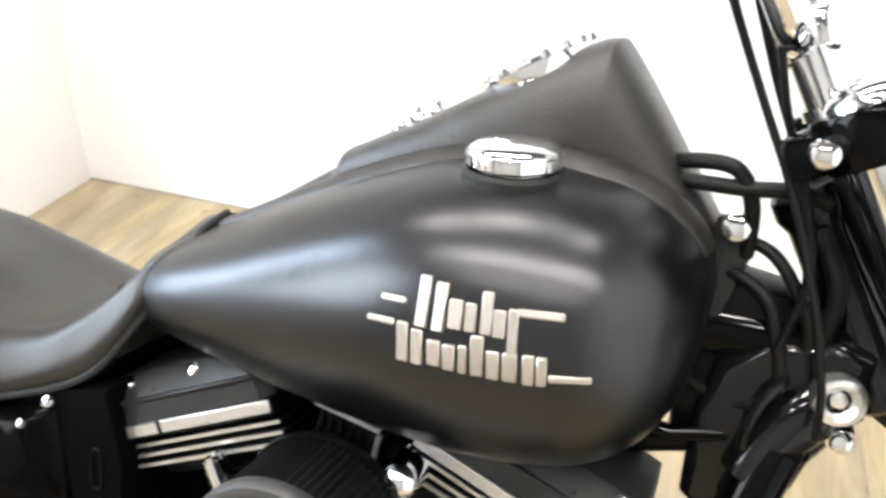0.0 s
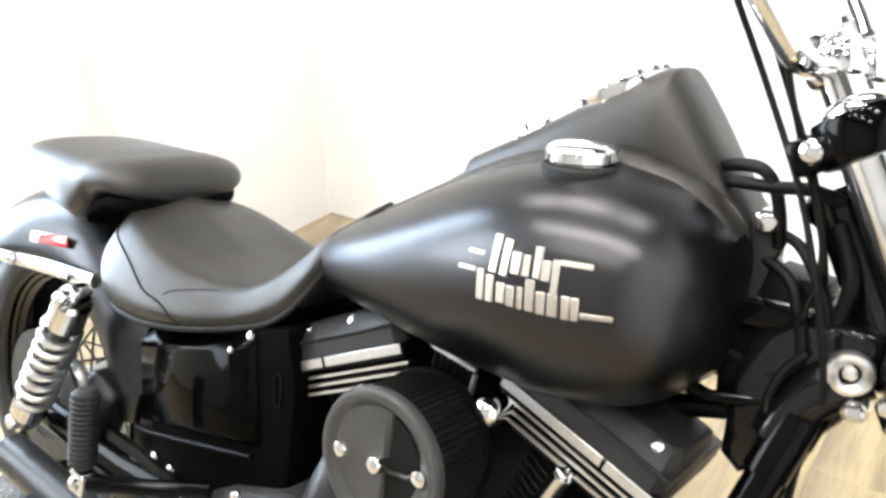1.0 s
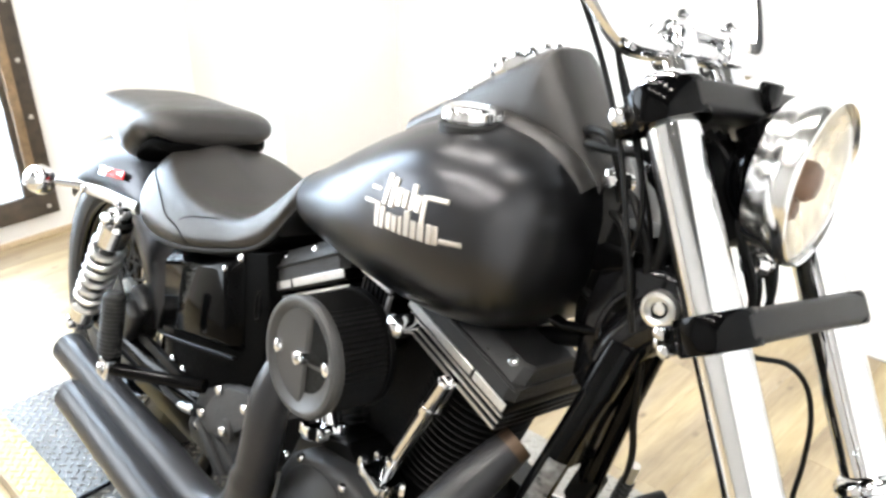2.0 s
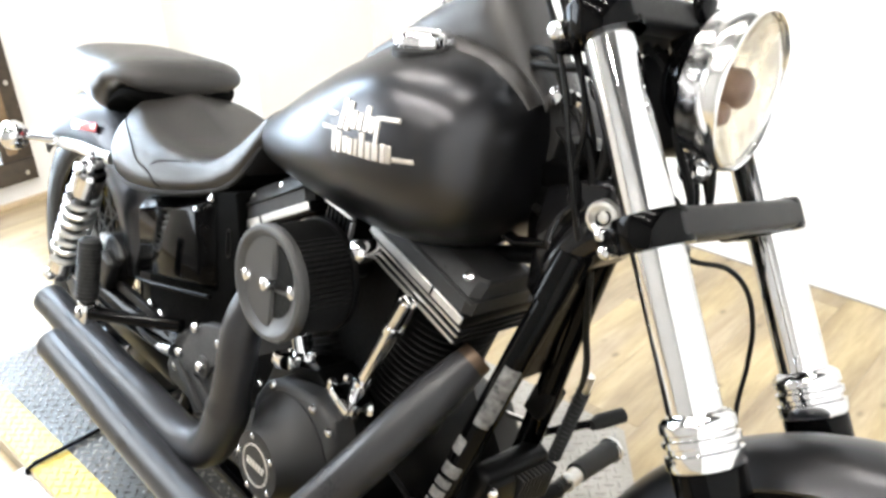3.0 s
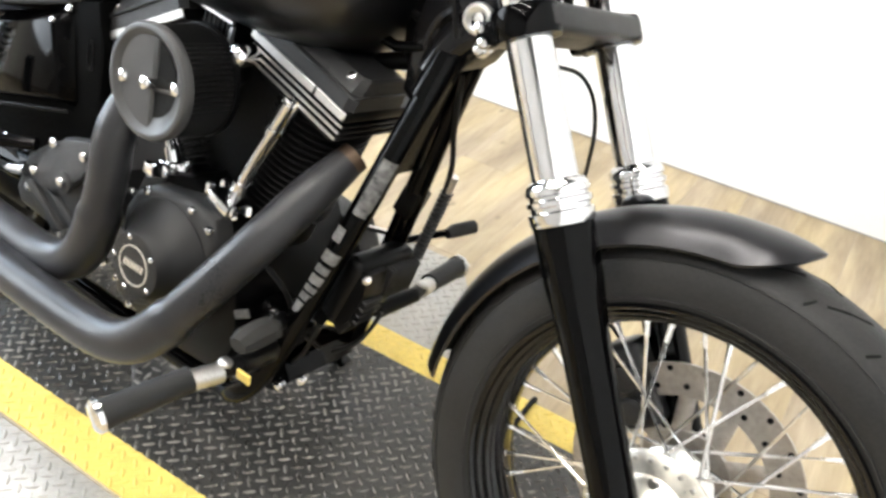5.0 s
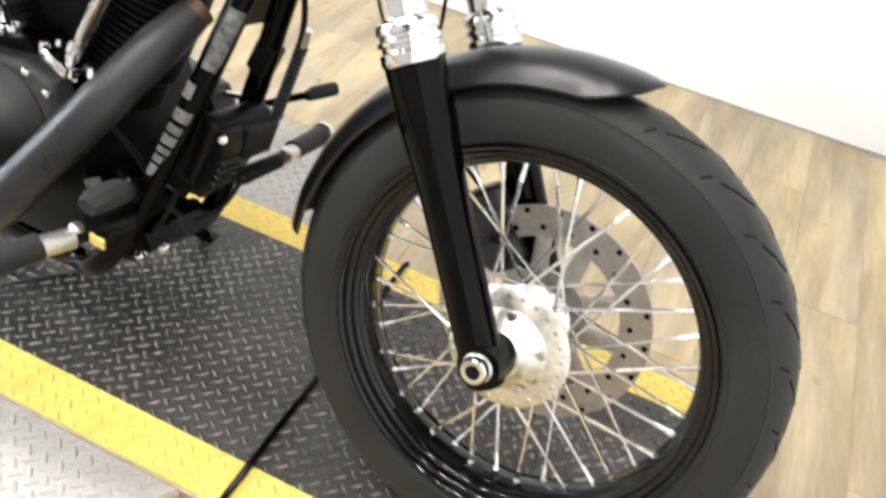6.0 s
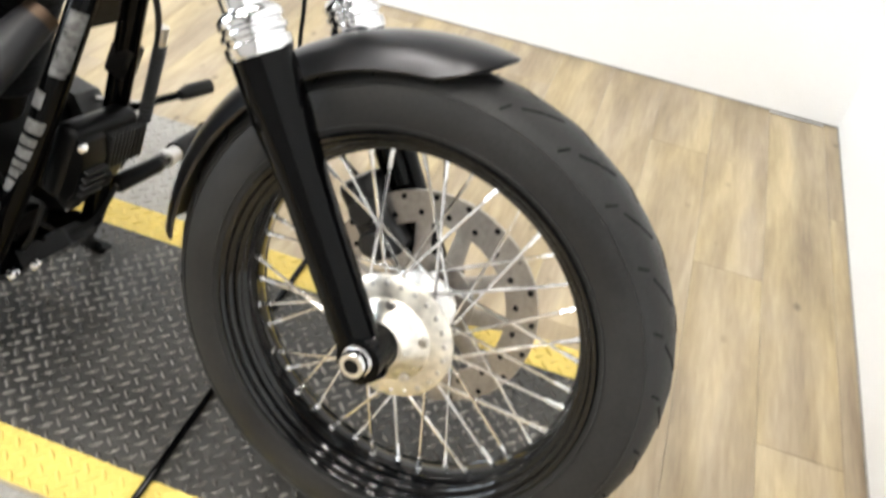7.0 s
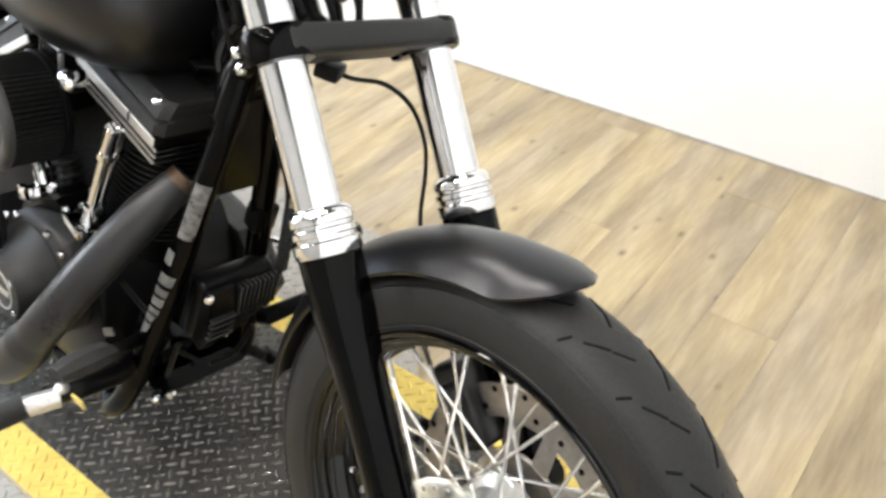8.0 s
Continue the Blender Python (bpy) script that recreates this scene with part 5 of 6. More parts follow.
# pushrod tubes with lifter blocks
for base, tops, name in (((-0.668, 0.143), ((-0.596, 0.300), (-0.600, 0.298)), "front"), ((-0.800, 0.140), ((-0.880, 0.282), (-0.876, 0.282)), "rear")):
    for k, (tx, tz) in enumerate(tops):
        a = Vector((base[0] + (0.004 if k else -0.002), -0.104 if k else -0.092, base[1]))
        b = Vector((tx, -0.098 if k else -0.086, tz))
        d = (b - a).normalized()
        bm = rod(B(), a, b, 0.0078, 16)
        rod(bm, a - d * 0.004, a + d * 0.020, 0.0115, 16)
        rod(bm, b - d * 0.050, b - d * 0.004, 0.0100, 16)
        rod(bm, b - d * 0.056, b - d * 0.046, 0.0120, 16)
        part("pushrod_tube", bm, CHROME, eng, "chrome pushrod tube")
    bm = box(B(), 0.046, 0.046, 0.022, pose(base[0], -0.112, base[1] - 0.014, 0, 20 if base[0] > -0.75 else -20, 0), 0.005, 2)
    lb = part("lifter_block", bm, CHROME, eng, "chrome lifter block")
    bm = B()
    for dx in (-0.025, 0.025):
        for dy in (-0.012, 0.014):
            lathe(bm, [(0.0066, -0.012), (0.0066, 0.000), (0.0055, 0.004), (0.001, 0.005)], pose(base[0] + dx, -0.112 + dy, base[1] - 0.006 + (-0.35 * dx if base[0] > -0.75 else 0.35 * dx)), 6)
    pieces("lifter_bolt", bm, CHROME, lb)
# intake and small chrome between the cylinders
bm = sweep(B(), [(-0.75, -0.02, 0.30), (-0.75, -0.11, 0.29)], 0.030, 20)
part("intake", bm, SATIN, eng)
# Added black block that closes the dark gap between the cylinders.
bm = prism(B(), [(-0.835, 0.13), (-0.815, 0.30), (-0.770, 0.345), (-0.690, 0.345), (-0.655, 0.29), (-0.650, 0.13)], 0.08, -0.055, 0.008, 2)
part("cylinder_gap_filler", bm, CYL, eng, "black filler block in the dark gap between the cylinders")
bm = lathe(B(), [(0.0165, -0.03), (0.0165, 0.0), (0.0155, 0.007), (0.012, 0.012), (0.006, 0.0155), (0.001, 0.0165)], pose(-0.688, -0.108, 0.331, 90, 0, 0), 24)
part("breather_bolt", bm, CHROME, eng, "chrome banjo bolt")
bm = box(B(), 0.056, 0.05, 0.040, pose(-0.745, -0.078, 0.349, 0, 8, 0), 0.006, 2)
coil = part("intake_cover", bm, SATIN, eng, "ribbed black cover between the cylinders")
bm = B()
for k in range(6):
    box(bm, 0.004, 0.004, 0.034, pose(-0.745, -0.078, 0.349, 0, 8, 0) @ pose(-0.0225 + 0.009 * k, -0.026, 0))
pieces("cover_fin", bm, SATIN, coil)
part("cover_edge", box(B(), 0.060, 0.006, 0.004, pose(-0.745, -0.078, 0.349, 0, 8, 0) @ pose(0, -0.026, 0.021)), BRUSHED, coil)
part("cover_edge", box(B(), 0.004, 0.006, 0.034, pose(-0.745, -0.078, 0.349, 0, 8, 0) @ pose(0.030, -0.026, -0.001)), BRUSHED, coil)

# air cleaner
AC = pose(-0.748, -0.120, 0.279, 90, 0, 0)
ac = new("air_cleaner")
ac.parent = eng
ac["label"] = "round black air cleaner with pleated element and dished cover"
bm = B()
rings = []
for h in (0.0, 0.074):
    rings.append([AC @ Vector(((0.0735 if k % 2 else 0.0700) * math.cos(2 * math.pi * k / 132), (0.0735 if k % 2 else 0.0700) * math.sin(2 * math.pi * k / 132), h)) for k in range(132)])
ring_mesh(bm, rings, smooth=False)
part("pleated_element", bm, CYL, ac, "pleated black filter element", smooth=5)
bm = lathe(B(), [(0.0755, 0.070), (0.0765, 0.074), (0.0765, 0.080), (0.0740, 0.0845), (0.0690, 0.086), (0.0660, 0.085), (0.0610, 0.079), (0.040, 0.072), (0.014, 0.070), (0.001, 0.070)], AC, 56)
part("cover", bm, COVER, ac, "dished satin black cover plate")
part("back_plate", lathe(B(), [(0.001, -0.006), (0.076, -0.006), (0.077, -0.002), (0.076, 0.003), (0.06, 0.004)], AC, 48), SATIN, ac)
bm = B()
for q, (px, h) in enumerate(((-0.052, 0.080), (0.0, 0.086), (0.052, 0.080))):
    lathe(bm, [(0.0095, h - 0.012), (0.0095, h), (0.008, h + 0.003), (0.004, h + 0.0045), (0.001, h + 0.005)], AC @ pose(px, 0.007 * px / 0.052, 0), 20)
pieces("cover_bolt", bm, CHROME, ac, "chrome cover bolt")
# cover relief: raised flat half, black patch painted as a shaded recess, low ridge
pts = [(0.010, 0.059)] + [(0.0600 * math.cos(radians(a)), 0.0600 * math.sin(radians(a))) for a in range(86, 272, 12)] + [(0.004, -0.0595), (0.004, -0.012)]
bm = B()
top = [bm.verts.new(AC @ Vector((x, y, 0.0752 + 0.0038 * min(1, math.hypot(x, y) / 0.06) ** 2))) for x, y in pts]
low = [bm.verts.new(AC @ Vector((x + (0.006 if i in (0, len(pts) - 1, len(pts) - 2) else 0.0), y, 0.068))) for i, (x, y) in enumerate(pts)]
bm.faces.new(top)
for i in range(len(pts)):
    bm.faces.new((top[i], low[i], low[(i + 1) % len(pts)], top[(i + 1) % len(pts)]))
part("cover_half", bm, COVER, ac)
bm = B()
pts = [(0.008, -0.005), (0.032, 0.000), (0.046, 0.014), (0.046, 0.028), (0.032, 0.047), (0.014, 0.057)]
top = [bm.verts.new(AC @ Vector((x, y, float(np.interp(math.hypot(x, y), [0.014, 0.040, 0.061], [0.0716, 0.0736, 0.0805]))))) for x, y in pts]
low = [bm.verts.new(AC @ Vector((x, y, 0.066))) for x, y in pts]
bm.faces.new(top)
for i in range(len(pts)):
    bm.faces.new((top[i], low[i], low[(i + 1) % len(pts)], top[(i + 1) % len(pts)]))
pieces("recess_patch", bm, GROOVE, ac)
part("cover_ridge", sweep(B(), [AC @ Vector((0.006, -0.008, 0.0722)), AC @ Vector((0.034, -0.003, 0.0745)), AC @ Vector((0.050, 0.010, 0.0775))], 0.0026, 8), COVER, ac)

# transmission and cables
bm = prism(B(), [(-1.145, -0.035), (-1.115, 0.035), (-1.060, 0.072), (-0.965, 0.110), (-0.915, 0.075), (-0.92, -0.01), (-0.96, -0.05), (-1.06, -0.07), (-1.13, -0.065)], 0.12, -0.135, 0.014, 3)
tr = part("gearbox", bm, CASTING, bike, "black gearbox side cover")
part("gearbox_plate", prism(B(), [(-1.042, 0.067), (-0.995, 0.106), (-0.931, 0.124), (-0.905, 0.100), (-0.949, 0.055), (-0.990, 0.016), (-1.016, 0.004), (-1.040, 0.010), (-1.080, 0.004)], -0.130, -0.150, 0.007, 2), CASTING, tr)
part("gearbox_rib", prism(B(), [(-1.105, -0.010), (-1.085, 0.002), (-1.000, -0.056), (-1.018, -0.068)], -0.130, -0.1445, 0.005, 2), CASTING, tr)
part("gearbox_rib", prism(B(), [(-1.050, 0.002), (-1.012, -0.006), (-0.945, -0.040), (-0.972, -0.052)], -0.130, -0.1425, 0.005, 2), CASTING, tr)
part("plate_boss", lathe(B(), [(0.019, 0.0), (0.018, 0.006), (0.010, 0.008), (0.001, 0.008)], pose(-0.984, -0.149, 0.036, 90, 0, 0), 24), CASTING, tr)
bm = B()
for x, y, z in ((-1.014, -0.150, 0.091), (-0.937, -0.150, 0.097), (-0.981, -0.157, 0.039), (-1.063, -0.150, 0.026), (-1.10, -0.135, -0.02)):
    bolt(bm, (x, y, z), (0, -1, 0), 0.0090, 0.008)
pieces("gearbox_bolt", bm, CHROME, tr)
part("clutch_cable", sweep(B(), spline([(-1.12, -0.145, 0.003), (-1.16, -0.150, 0.000), (-1.24, -0.14, -0.005), (-1.32, -0.10, 0.0)]), 0.005, 8), CABLE, tr)
part("cable_end", sweep(B(), [(-1.095, -0.145, 0.012), (-1.13, -0.147, 0.002), (-1.15, -0.148, -0.002)], [0.011, 0.009, 0.006], 10), CHROME, tr)
bm = prism(B(), [(-1.22, 0.02), (-1.16, 0.10), (-0.80, 0.10), (-0.62, 0.07), (-0.56, -0.02), (-0.62, -0.12), (-1.10, -0.14), (-1.20, -0.08)], 0.12, 0.185, 0.02, 3)
part("primary_case", bm, POWDER, bike, "black primary drive case")

# exhaust
P1 = spline([(-0.815, -0.085, 0.262), (-0.822, -0.150, 0.235), (-0.826, -0.182, 0.185), (-0.832, -0.188, 0.100), (-0.856, -0.186, 0.010), (-0.905, -0.182, -0.055), (-0.985, -0.180, -0.083), (-1.10, -0.180, -0.082), (-1.30, -0.182, -0.078), (-1.545, -0.185, -0.072)], 8)
P2 = spline([(-0.520, -0.045, 0.246), (-0.536, -0.105, 0.190), (-0.560, -0.165, 0.118), (-0.608, -0.205, 0.030), (-0.658, -0.224, -0.042), (-0.712, -0.230, -0.083), (-0.80, -0.230, -0.102), (-1.00, -0.228, -0.108), (-1.20, -0.226, -0.106), (-1.412, -0.224, -0.104)], 8)
ex = bike
for pts, name in ((P1, "upper"), (P2, "lower")):
    n = len(pts)
    bm = sweep(B(), pts[2:], [0.0232 + 0.0053 * min(1, i / 5) + (0.004 if i > 25 else 0.0) for i in range(n - 2)], 24, caps=False)
    e = pts[-1]
    d = (pts[-1] - pts[-2]).normalized()
    rod(bm, e - d * 0.05, e - d * 0.03, 0.026, 20)
    pp = part("exhaust_pipe", bm, EXHAUST, ex, "matte black exhaust pipe with heat shield")
    part("header_stub", sweep(B(), pts[:4], 0.0225, 18), SCORCH, pp, "heat-browned pipe end at the port")
    part("pipe_end", sweep(B(), [e - d * 0.004, e + d * 0.003], 0.0335, 24, caps=False), EXHAUST, pp)

# regulator
RG = pose(-0.482, 0.0, 0.062, 0, 17, 0)
bm = box(B(), 0.036, 0.124, 0.112, RG @ pose(-0.004, 0, 0), 0.012, 3)
prism(bm, [(-0.022, -0.052), (0.022, -0.046), (0.030, -0.030), (0.030, 0.020), (0.020, 0.046), (-0.018, 0.054)], -0.058, -0.012, 0.004, 2, RG)
rg = part("regulator", bm, SATIN, bike, "black finned voltage regulator between the down tubes")
bm = B()
for k in range(9):
    box(bm, 0.022, 0.0042, 0.052, RG @ pose(0.020, -0.006 + 0.0078 * k, 0.020, 0, -6, 0), 0.0014, 1)
for k in range(4):
    box(bm, 0.014, 0.040, 0.0050, RG @ pose(0.032, -0.034, 0.006 - 0.012 * k), 0.0014, 1)
pieces("cooling_fin", bm, POWDER, rg)
part("plug", box(B(), 0.026, 0.026, 0.034, RG @ pose(0.018, -0.040, -0.048, 0, 20, 0), 0.005, 2), CYL, rg, "black connector plug")
part("plug", box(B(), 0.022, 0.030, 0.022, RG @ pose(0.012, 0.016, -0.044, 0, 10, 0), 0.005, 2), CYL, rg, "black connector plug")
part("regulator_bolt", bolt(B(), RG @ Vector((0.020, -0.055, 0.040)), (0.6, -0.8, 0), 0.007, 0.006), CHROME, rg)

part("case_washer", lathe(B(), [(0.0105, 0), (0.0105, 0.004), (0.0065, 0.004), (0.0065, 0.0)], pose(-0.905, -0.126, -0.070, 90, 0, 0), 20, caps=False), CHROME, bike, "small chrome washer on the case")
# pegs and controls
for s, y0, z0 in ((-1, -0.266, -0.017), (1, 0.224, -0.025)):
    grp = part("footpeg", sweep(B(), [(-0.520, y0 + s * 0.012, z0), (-0.545 if s < 0 else -0.530, y0 + s * 0.115, z0 - (0.022 if s < 0 else 0))], [0.0165, 0.0185], 18), RUBBER, bike, "ribbed rubber footpeg with chrome end")
    e = Vector((-0.545 if s < 0 else -0.530, y0 + s * 0.115, z0 - (0.022 if s < 0 else 0)))
    d = (e - Vector((-0.520, y0 + s * 0.012, z0))).normalized()
    part("peg_end", lathe(B(), [(0.0185, 0), (0.0215, 0.002), (0.0215, 0.008), (0.016, 0.012), (0.001, 0.013)], along(e, e + d), 24), CHROME, grp, "chrome peg end cap")
    bm = rod(B(), (-0.520, y0 + s * 0.014, z0), (-0.505, y0 - s * 0.06, z0 + 0.004), 0.012, 14)
    sweep(bm, [(-0.505, y0 - s * 0.05, z0 + 0.004), (-0.52, y0 - s * 0.12, z0 - 0.01), (-0.56, s * 0.10, z0 - 0.02)], [0.013, 0.015, 0.018], 10)
    part("peg_mount", bm, SATIN, grp)
    part("peg_pivot", bolt(rod(B(), (-0.510, y0 - s * 0.026, z0 + 0.001), (-0.519, y0 + s * 0.014, z0 - 0.001), 0.0138, 16), (-0.508, y0 - s * 0.03, z0 + 0.014), (0.2, 0, 1), 0.009, 0.006), ZINC, grp, "zinc peg pivot")
bm = sweep(B(), spline([(-0.535, 0.130, 0.072), (-0.51, 0.165, 0.085), (-0.482, 0.195, 0.099)]), 0.006, 10)
sh = part("shift_lever", bm, GLOSS, bike, "black shift lever with rubber peg")
part("shift_peg", sweep(B(), [(-0.482, 0.185, 0.098), (-0.480, 0.200, 0.101), (-0.468, 0.240, 0.106)], [0.008, 0.0115, 0.0115], 14), RUBBER, sh)
bm = sweep(B(), [(-0.520, 0.150, 0.080), (-0.60, 0.155, 0.060), (-0.85, 0.16, 0.02)], 0.005, 8)
part("shift_rod", bm, CHROME, sh)
bm = sweep(B(), spline([(-0.545, -0.10, 0.000), (-0.515, -0.140, 0.018), (-0.496, -0.172, 0.034)]), [0.009] * 17, 10)
pedal = part("brake_pedal", bm, SATIN, bike, "satin black brake pedal with rubber pad")
bm = sweep(B(), [(-0.497, -0.168, 0.033), (-0.491, -0.182, 0.040), (-0.484, -0.205, 0.046), (-0.476, -0.238, 0.050), (-0.474, -0.256, 0.048)], [0.009, 0.0175, 0.0195, 0.0190, 0.013], 8, flat=0.72, side=(0.3, 0.0, 1))
part("pedal_pad", bm, PAD, pedal, "grey-black rubber pedal pad", smooth=28)
# folded passenger peg
bm = lathe(B(), [(0.012, 0.0), (0.0185, 0.006), (0.0185, 0.105), (0.012, 0.112)], along((-1.235, -0.235, 0.062), (-1.245, -0.225, 0.18)), 18)
pg = part("passenger_peg", bm, RUBBER, bike, "folded ribbed rubber passenger peg")
bm = B()
pm = along((-1.235, -0.235, 0.062), (-1.245, -0.225, 0.18))
for k in range(13):
    lathe(bm, [(0.0185, 0.012 + 0.007 * k), (0.0200, 0.0135 + 0.007 * k), (0.0185, 0.015 + 0.007 * k)], pm, 18, caps=False)
pieces("peg_rib", bm, RUBBER, pg)
bm = sweep(B(), [(-1.230, -0.240, 0.046), (-1.15, -0.19, 0.055), (-1.08, -0.14, 0.062)], [0.013, 0.011, 0.012], 10)
part("peg_bracket", bm, GLOSS, pg)
part("peg_bolt", bolt(box(B(), 0.032, 0.026, 0.036, pose(-1.229, -0.236, 0.046), 0.005, 2), (-1.229, -0.249, 0.046), (0, -1, 0.1), 0.010, 0.007), CHROME, pg, "chrome peg clevis")
# side stand on the far side
bm = sweep(B(), [(-0.62, 0.12, -0.14), (-0.66, 0.20, -0.23), (-0.68, 0.245, -0.274)], [0.014, 0.012, 0.011], 12)
box(bm, 0.05, 0.03, 0.012, pose(-0.682, 0.25, -0.276, 13, 0, 0), 0.003)
part("side_stand", bm, GLOSS, bike, "black side stand")

# cables and hoses round the steering head
for name, pts, r in (("throttle_cable", [(-0.575, -0.130, 0.84), (-0.525, -0.085, 0.735), (-0.492, -0.070, 0.672), (-0.455, -0.070, 0.605), (-0.425, -0.075, 0.535), (-0.408, -0.072, 0.480), (-0.402, -0.060, 0.440)], 0.0030),
                     ("clutch_cable", [(-0.545, -0.130, 0.86), (-0.500, -0.085, 0.745), (-0.474, -0.064, 0.665), (-0.445, -0.045, 0.590), (-0.430, -0.025, 0.53), (-0.435, -0.015, 0.48)], 0.0028),
                     ("throttle_cable", [(-0.560, -0.128, 0.85), (-0.512, -0.078, 0.742), (-0.482, -0.056, 0.676), (-0.450, -0.050, 0.612), (-0.432, -0.046, 0.55), (-0.440, -0.040, 0.49)], 0.0030),
                     ("fuel_hose", [(-0.560, 0.000, 0.600), (-0.526, -0.030, 0.613), (-0.500, -0.040, 0.616), (-0.487, -0.040, 0.607), (-0.478, -0.034, 0.585), (-0.475, -0.02, 0.55)], 0.0058),
                     ("fuel_hose", [(-0.560, 0.000, 0.590), (-0.519, -0.034, 0.599), (-0.485, -0.040, 0.602), (-0.455, -0.040, 0.606), (-0.430, -0.030, 0.600)], 0.0058),
                     ("wiring_loom", [(-0.520, 0.00, 0.54), (-0.462, -0.030, 0.53), (-0.442, -0.036, 0.50), (-0.432, -0.034, 0.46), (-0.450, -0.030, 0.44), (-0.48, -0.025, 0.44), (-0.53, -0.01, 0.45)], 0.0055),
                     ("wiring_loom", [(-0.530, 0.00, 0.55), (-0.470, -0.020, 0.56), (-0.440, -0.032, 0.54), (-0.420, -0.030, 0.50), (-0.430, -0.026, 0.46)], 0.0050),
                     ("wiring_loom", [(-0.430, -0.020, 0.58), (-0.410, -0.030, 0.54), (-0.412, -0.028, 0.50)], 0.0070)):
    part(name, sweep(B(), spline(pts), r, 10), CABLE, bike, "black cable by the steering head")
# Added dark block that fills the gap between tank and steering head.
part("neck_filler", prism(B(), [(-0.475, 0.530), (-0.430, 0.525), (-0.412, 0.450), (-0.445, 0.370), (-0.500, 0.390), (-0.510, 0.470)], 0.030, -0.022, 0.008, 2), SATIN, bike, "black filler block behind the steering head")
bm = prism(B(), [(-0.500, 0.575), (-0.476, 0.578), (-0.470, 0.555), (-0.484, 0.490), (-0.500, 0.480)], -0.012, -0.024, 0.004, 2)
part("tank_bracket", bm, POWDER, fr, "black tank mounting tab")

for pts in ([(-0.452, 0.020, 0.66), (-0.400, 0.026, 0.60), (-0.360, 0.032, 0.53), (-0.330, 0.040, 0.47)], [(-0.440, 0.050, 0.66), (-0.395, 0.055, 0.60), (-0.350, 0.058, 0.53), (-0.318, 0.060, 0.46)], [(-0.430, -0.020, 0.62), (-0.385, -0.024, 0.56), (-0.350, -0.010, 0.50)]):
    part("front_cable", sweep(B(), spline(pts), 0.0036, 10), CABLE, bike, "black cable between the fork tubes")
# oil filter and lower front of the engine
bm = lathe(B(), [(0.010, 0.0), (0.038, 0.001), (0.040, 0.004), (0.040, 0.066), (0.036, 0.074), (0.020, 0.077), (0.001, 0.077)], along((-0.615, -0.050, -0.035), (-0.545, -0.050, -0.060)), 32)
part("oil_filter", bm, GLOSS, bike, "black screw-on oil filter")
bm = prism(B(), [(-0.70, -0.13), (-0.60, -0.155), (-0.555, -0.140), (-0.53, -0.110), (-0.545, -0.085), (-0.60, -0.11)], -0.075, 0.075, 0.008, 2)
low = part("engine_mount", bm, GLOSS, bike, "black lower engine mount")
pieces("mount_bolt", bolt(bolt(bolt(B(), (-0.541, -0.080, -0.118), (0, -1, 0), 0.009, 0.010), (-0.590, -0.080, -0.135), (0, -1, 0), 0.008, 0.009), (-0.505, -0.078, -0.090), (0.4, -1, 0), 0.007, 0.008), CHROME, low)
part("print_tag", box(B(), 0.030, 0.003, 0.012, pose(-0.603, -0.118, -0.018, 0, -30, 0)), PAPER, low, "small pale sticker")
for pts in ([(-0.60, -0.095, 0.06), (-0.56, -0.085, 0.03), (-0.545, -0.06, -0.03), (-0.53, -0.02, -0.07)], [(-0.50, -0.07, 0.0), (-0.515, -0.075, -0.05), (-0.545, -0.06, -0.09)], [(-0.475, 0.04, 0.0), (-0.49, 0.02, -0.05), (-0.52, 0.0, -0.08)]):
    part("engine_wire", sweep(B(), spline(pts), 0.0038, 8), CABLE, bike, "thin black engine wire")
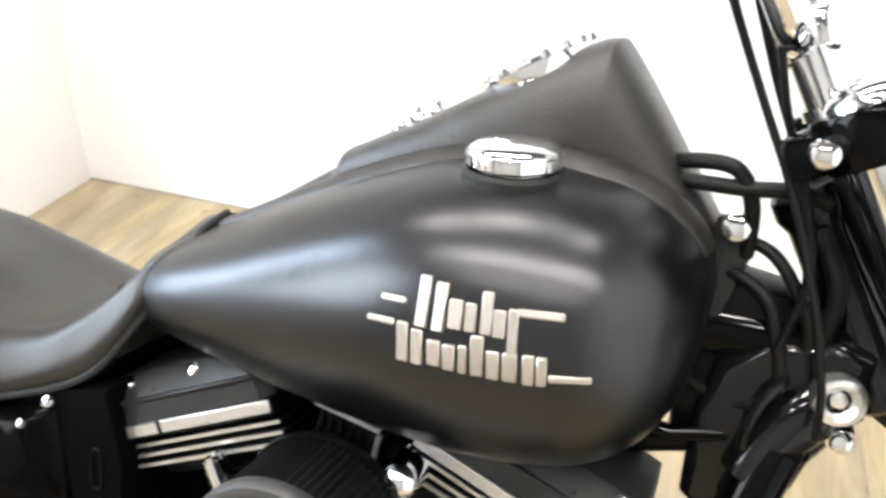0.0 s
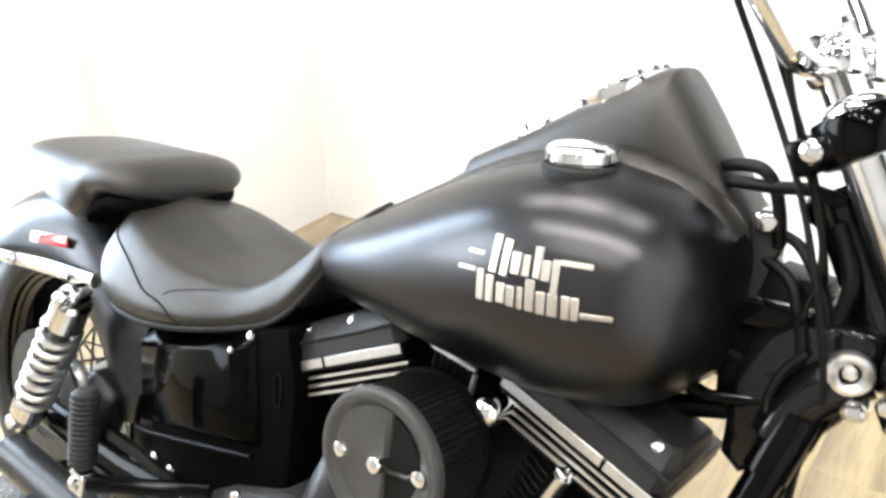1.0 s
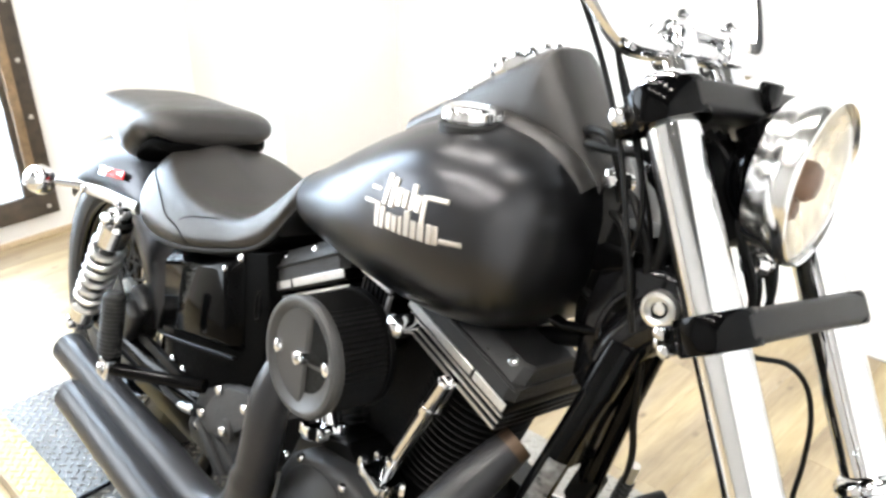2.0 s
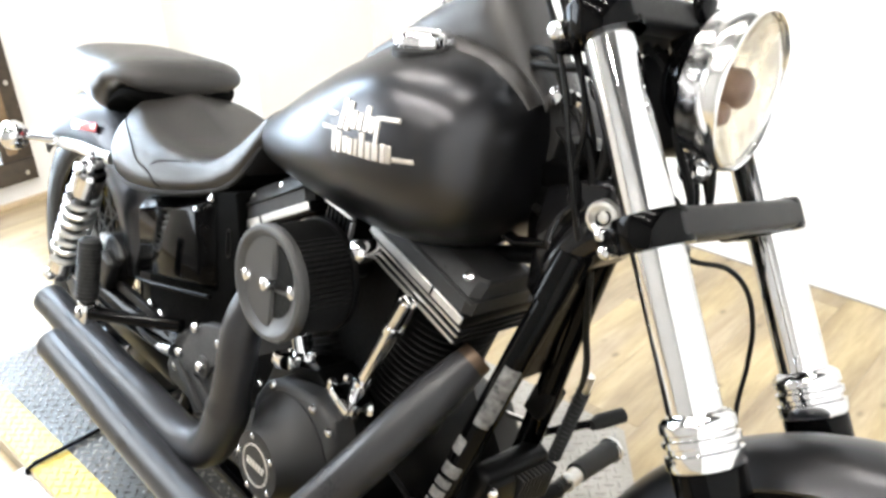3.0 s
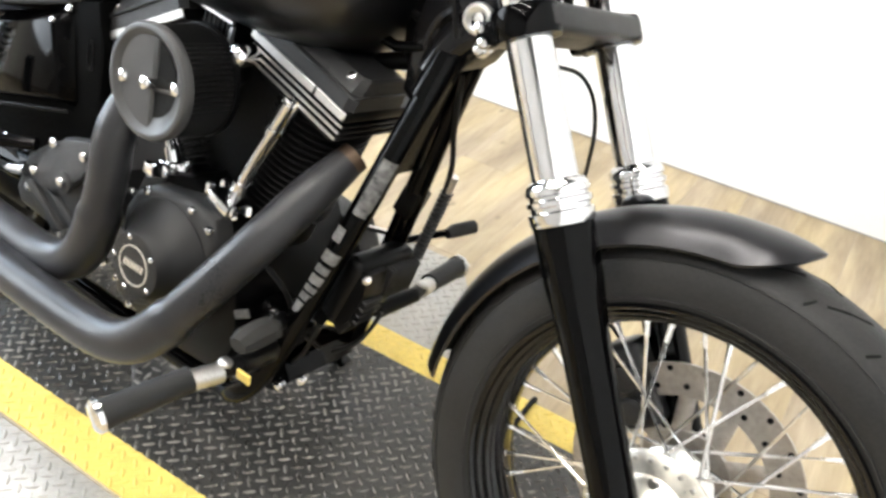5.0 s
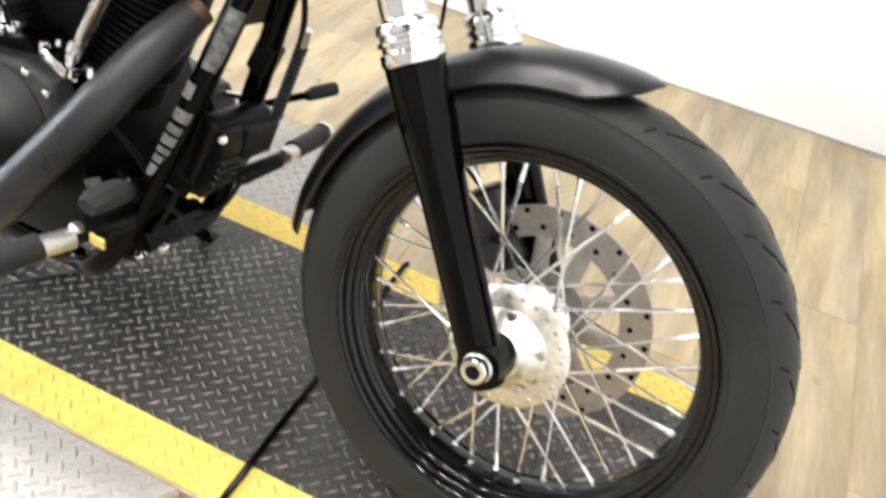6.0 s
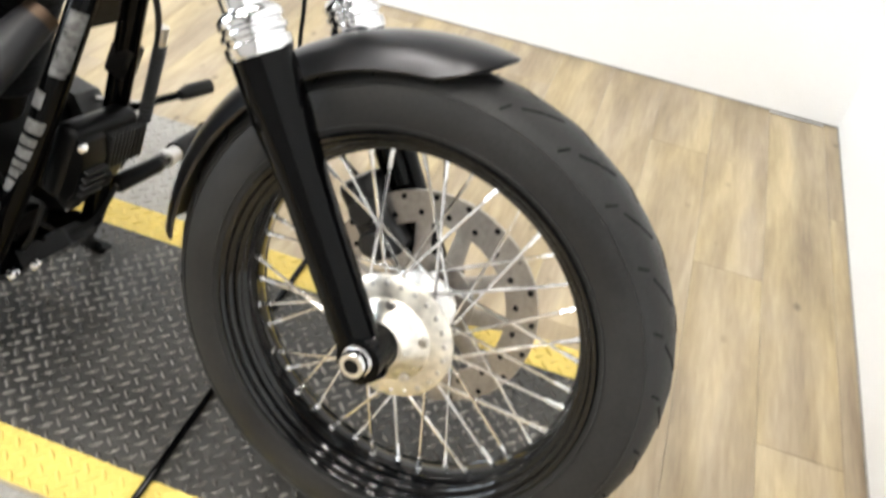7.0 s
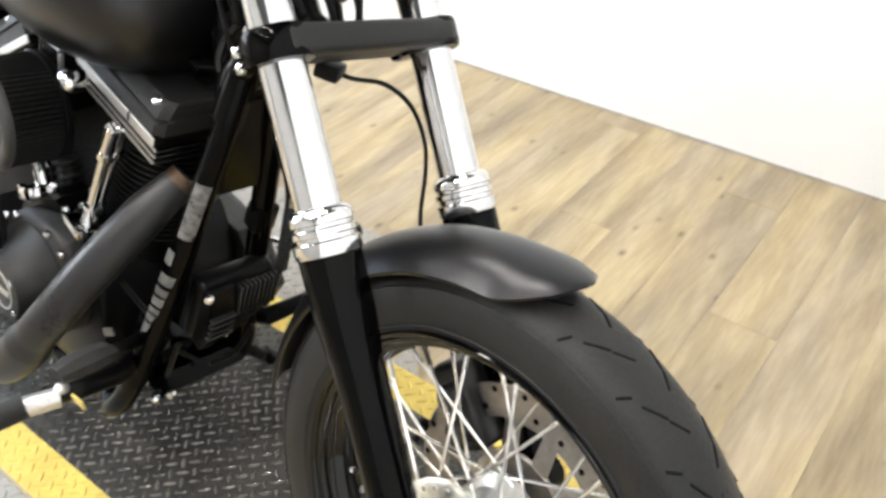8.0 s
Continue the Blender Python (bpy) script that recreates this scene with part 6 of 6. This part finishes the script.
# clutch cable with its ribbed boot beside the far down tube
bm = sweep(B(), spline([(-0.420, 0.000, 0.40), (-0.424, 0.026, 0.31), (-0.428, 0.052, 0.235), (-0.462, 0.078, 0.10), (-0.51, 0.09, 0.0)]), 0.0042, 8)
cb = part("clutch_line", bm, CABLE, bike, "black clutch cable with a ribbed boot")
bm = B()
bmt = along((-0.430, 0.061, 0.215), (-0.466, 0.080, 0.085))
for k in range(16):
    lathe(bm, [(0.0060, 0.0082 * k), (0.0098, 0.0082 * k + 0.0035), (0.0060, 0.0082 * k + 0.0082)], bmt, 14, caps=False)
pieces("boot_ring", bm, RUBBER, cb)
part("ferrule", rod(B(), (-0.423, 0.057, 0.240), (-0.430, 0.061, 0.214), 0.0065, 12), ZINC, cb)
bm = prism(B(), [(-1.44, -0.005), (-1.36, 0.035), (-1.20, 0.030), (-1.12, 0.000), (-1.12, -0.075), (-1.44, -0.075)], -0.118, -0.128, 0.004, 2)
part("exhaust_bracket", bm, SATIN, bike, "black bracket plate holding the exhaust pipes")
# rear caliper and inner guard
bm = box(B(), 0.070, 0.05, 0.10, pose(-1.40, -0.105, 0.055, 0, 25, 0), 0.012, 3)
box(bm, 0.05, 0.03, 0.07, pose(-1.385, -0.135, 0.050, 0, 25, 0), 0.010, 3)
part("rear_caliper", bm, BRAKEBLACK, bike, "black rear brake caliper")
bm = lathe(B(), [(0.012, -0.01), (0.016, 0.0), (0.016, 0.010), (0.010, 0.016), (0.001, 0.017)], F @ pose(-0.336, -0.012, 0.528, 90, 0, 0), 16)
part("headlight_nut", bm, CHROME, hl)
part("warning_tag", box(B(), 0.020, 0.003, 0.018, pose(-0.482, -0.228, -0.012, 20, 10, 10)), YELLOW, bike, "small yellow tag by the footpeg")

# ---- floor planks ----
PW, PL = 0.152, 1.22
kinds = {}
x = X0
col = 0
while x < X1 - 0.001:
    w = min(PW, X1 - x)
    y = Y0 - PL * ((col * 0.37) % 1.0)
    while y < Y1 - 0.001:
        ya, yb = max(y, Y0), min(y + PL, Y1)
        if yb - ya > 0.02:
            key = (round(w, 3), round(yb - ya, 3))
            if key not in kinds:
                kinds[key] = finish(box(B(), w - 0.0005, yb - ya - 0.0005, 0.006, None, 0.0006, 1), "plank", PLANK, 30)
            shared("plank", kinds[key], floor, pose(x + w / 2, (ya + yb) / 2, FLOOR - 0.003))
        y += PL
    x += PW
    col += 1
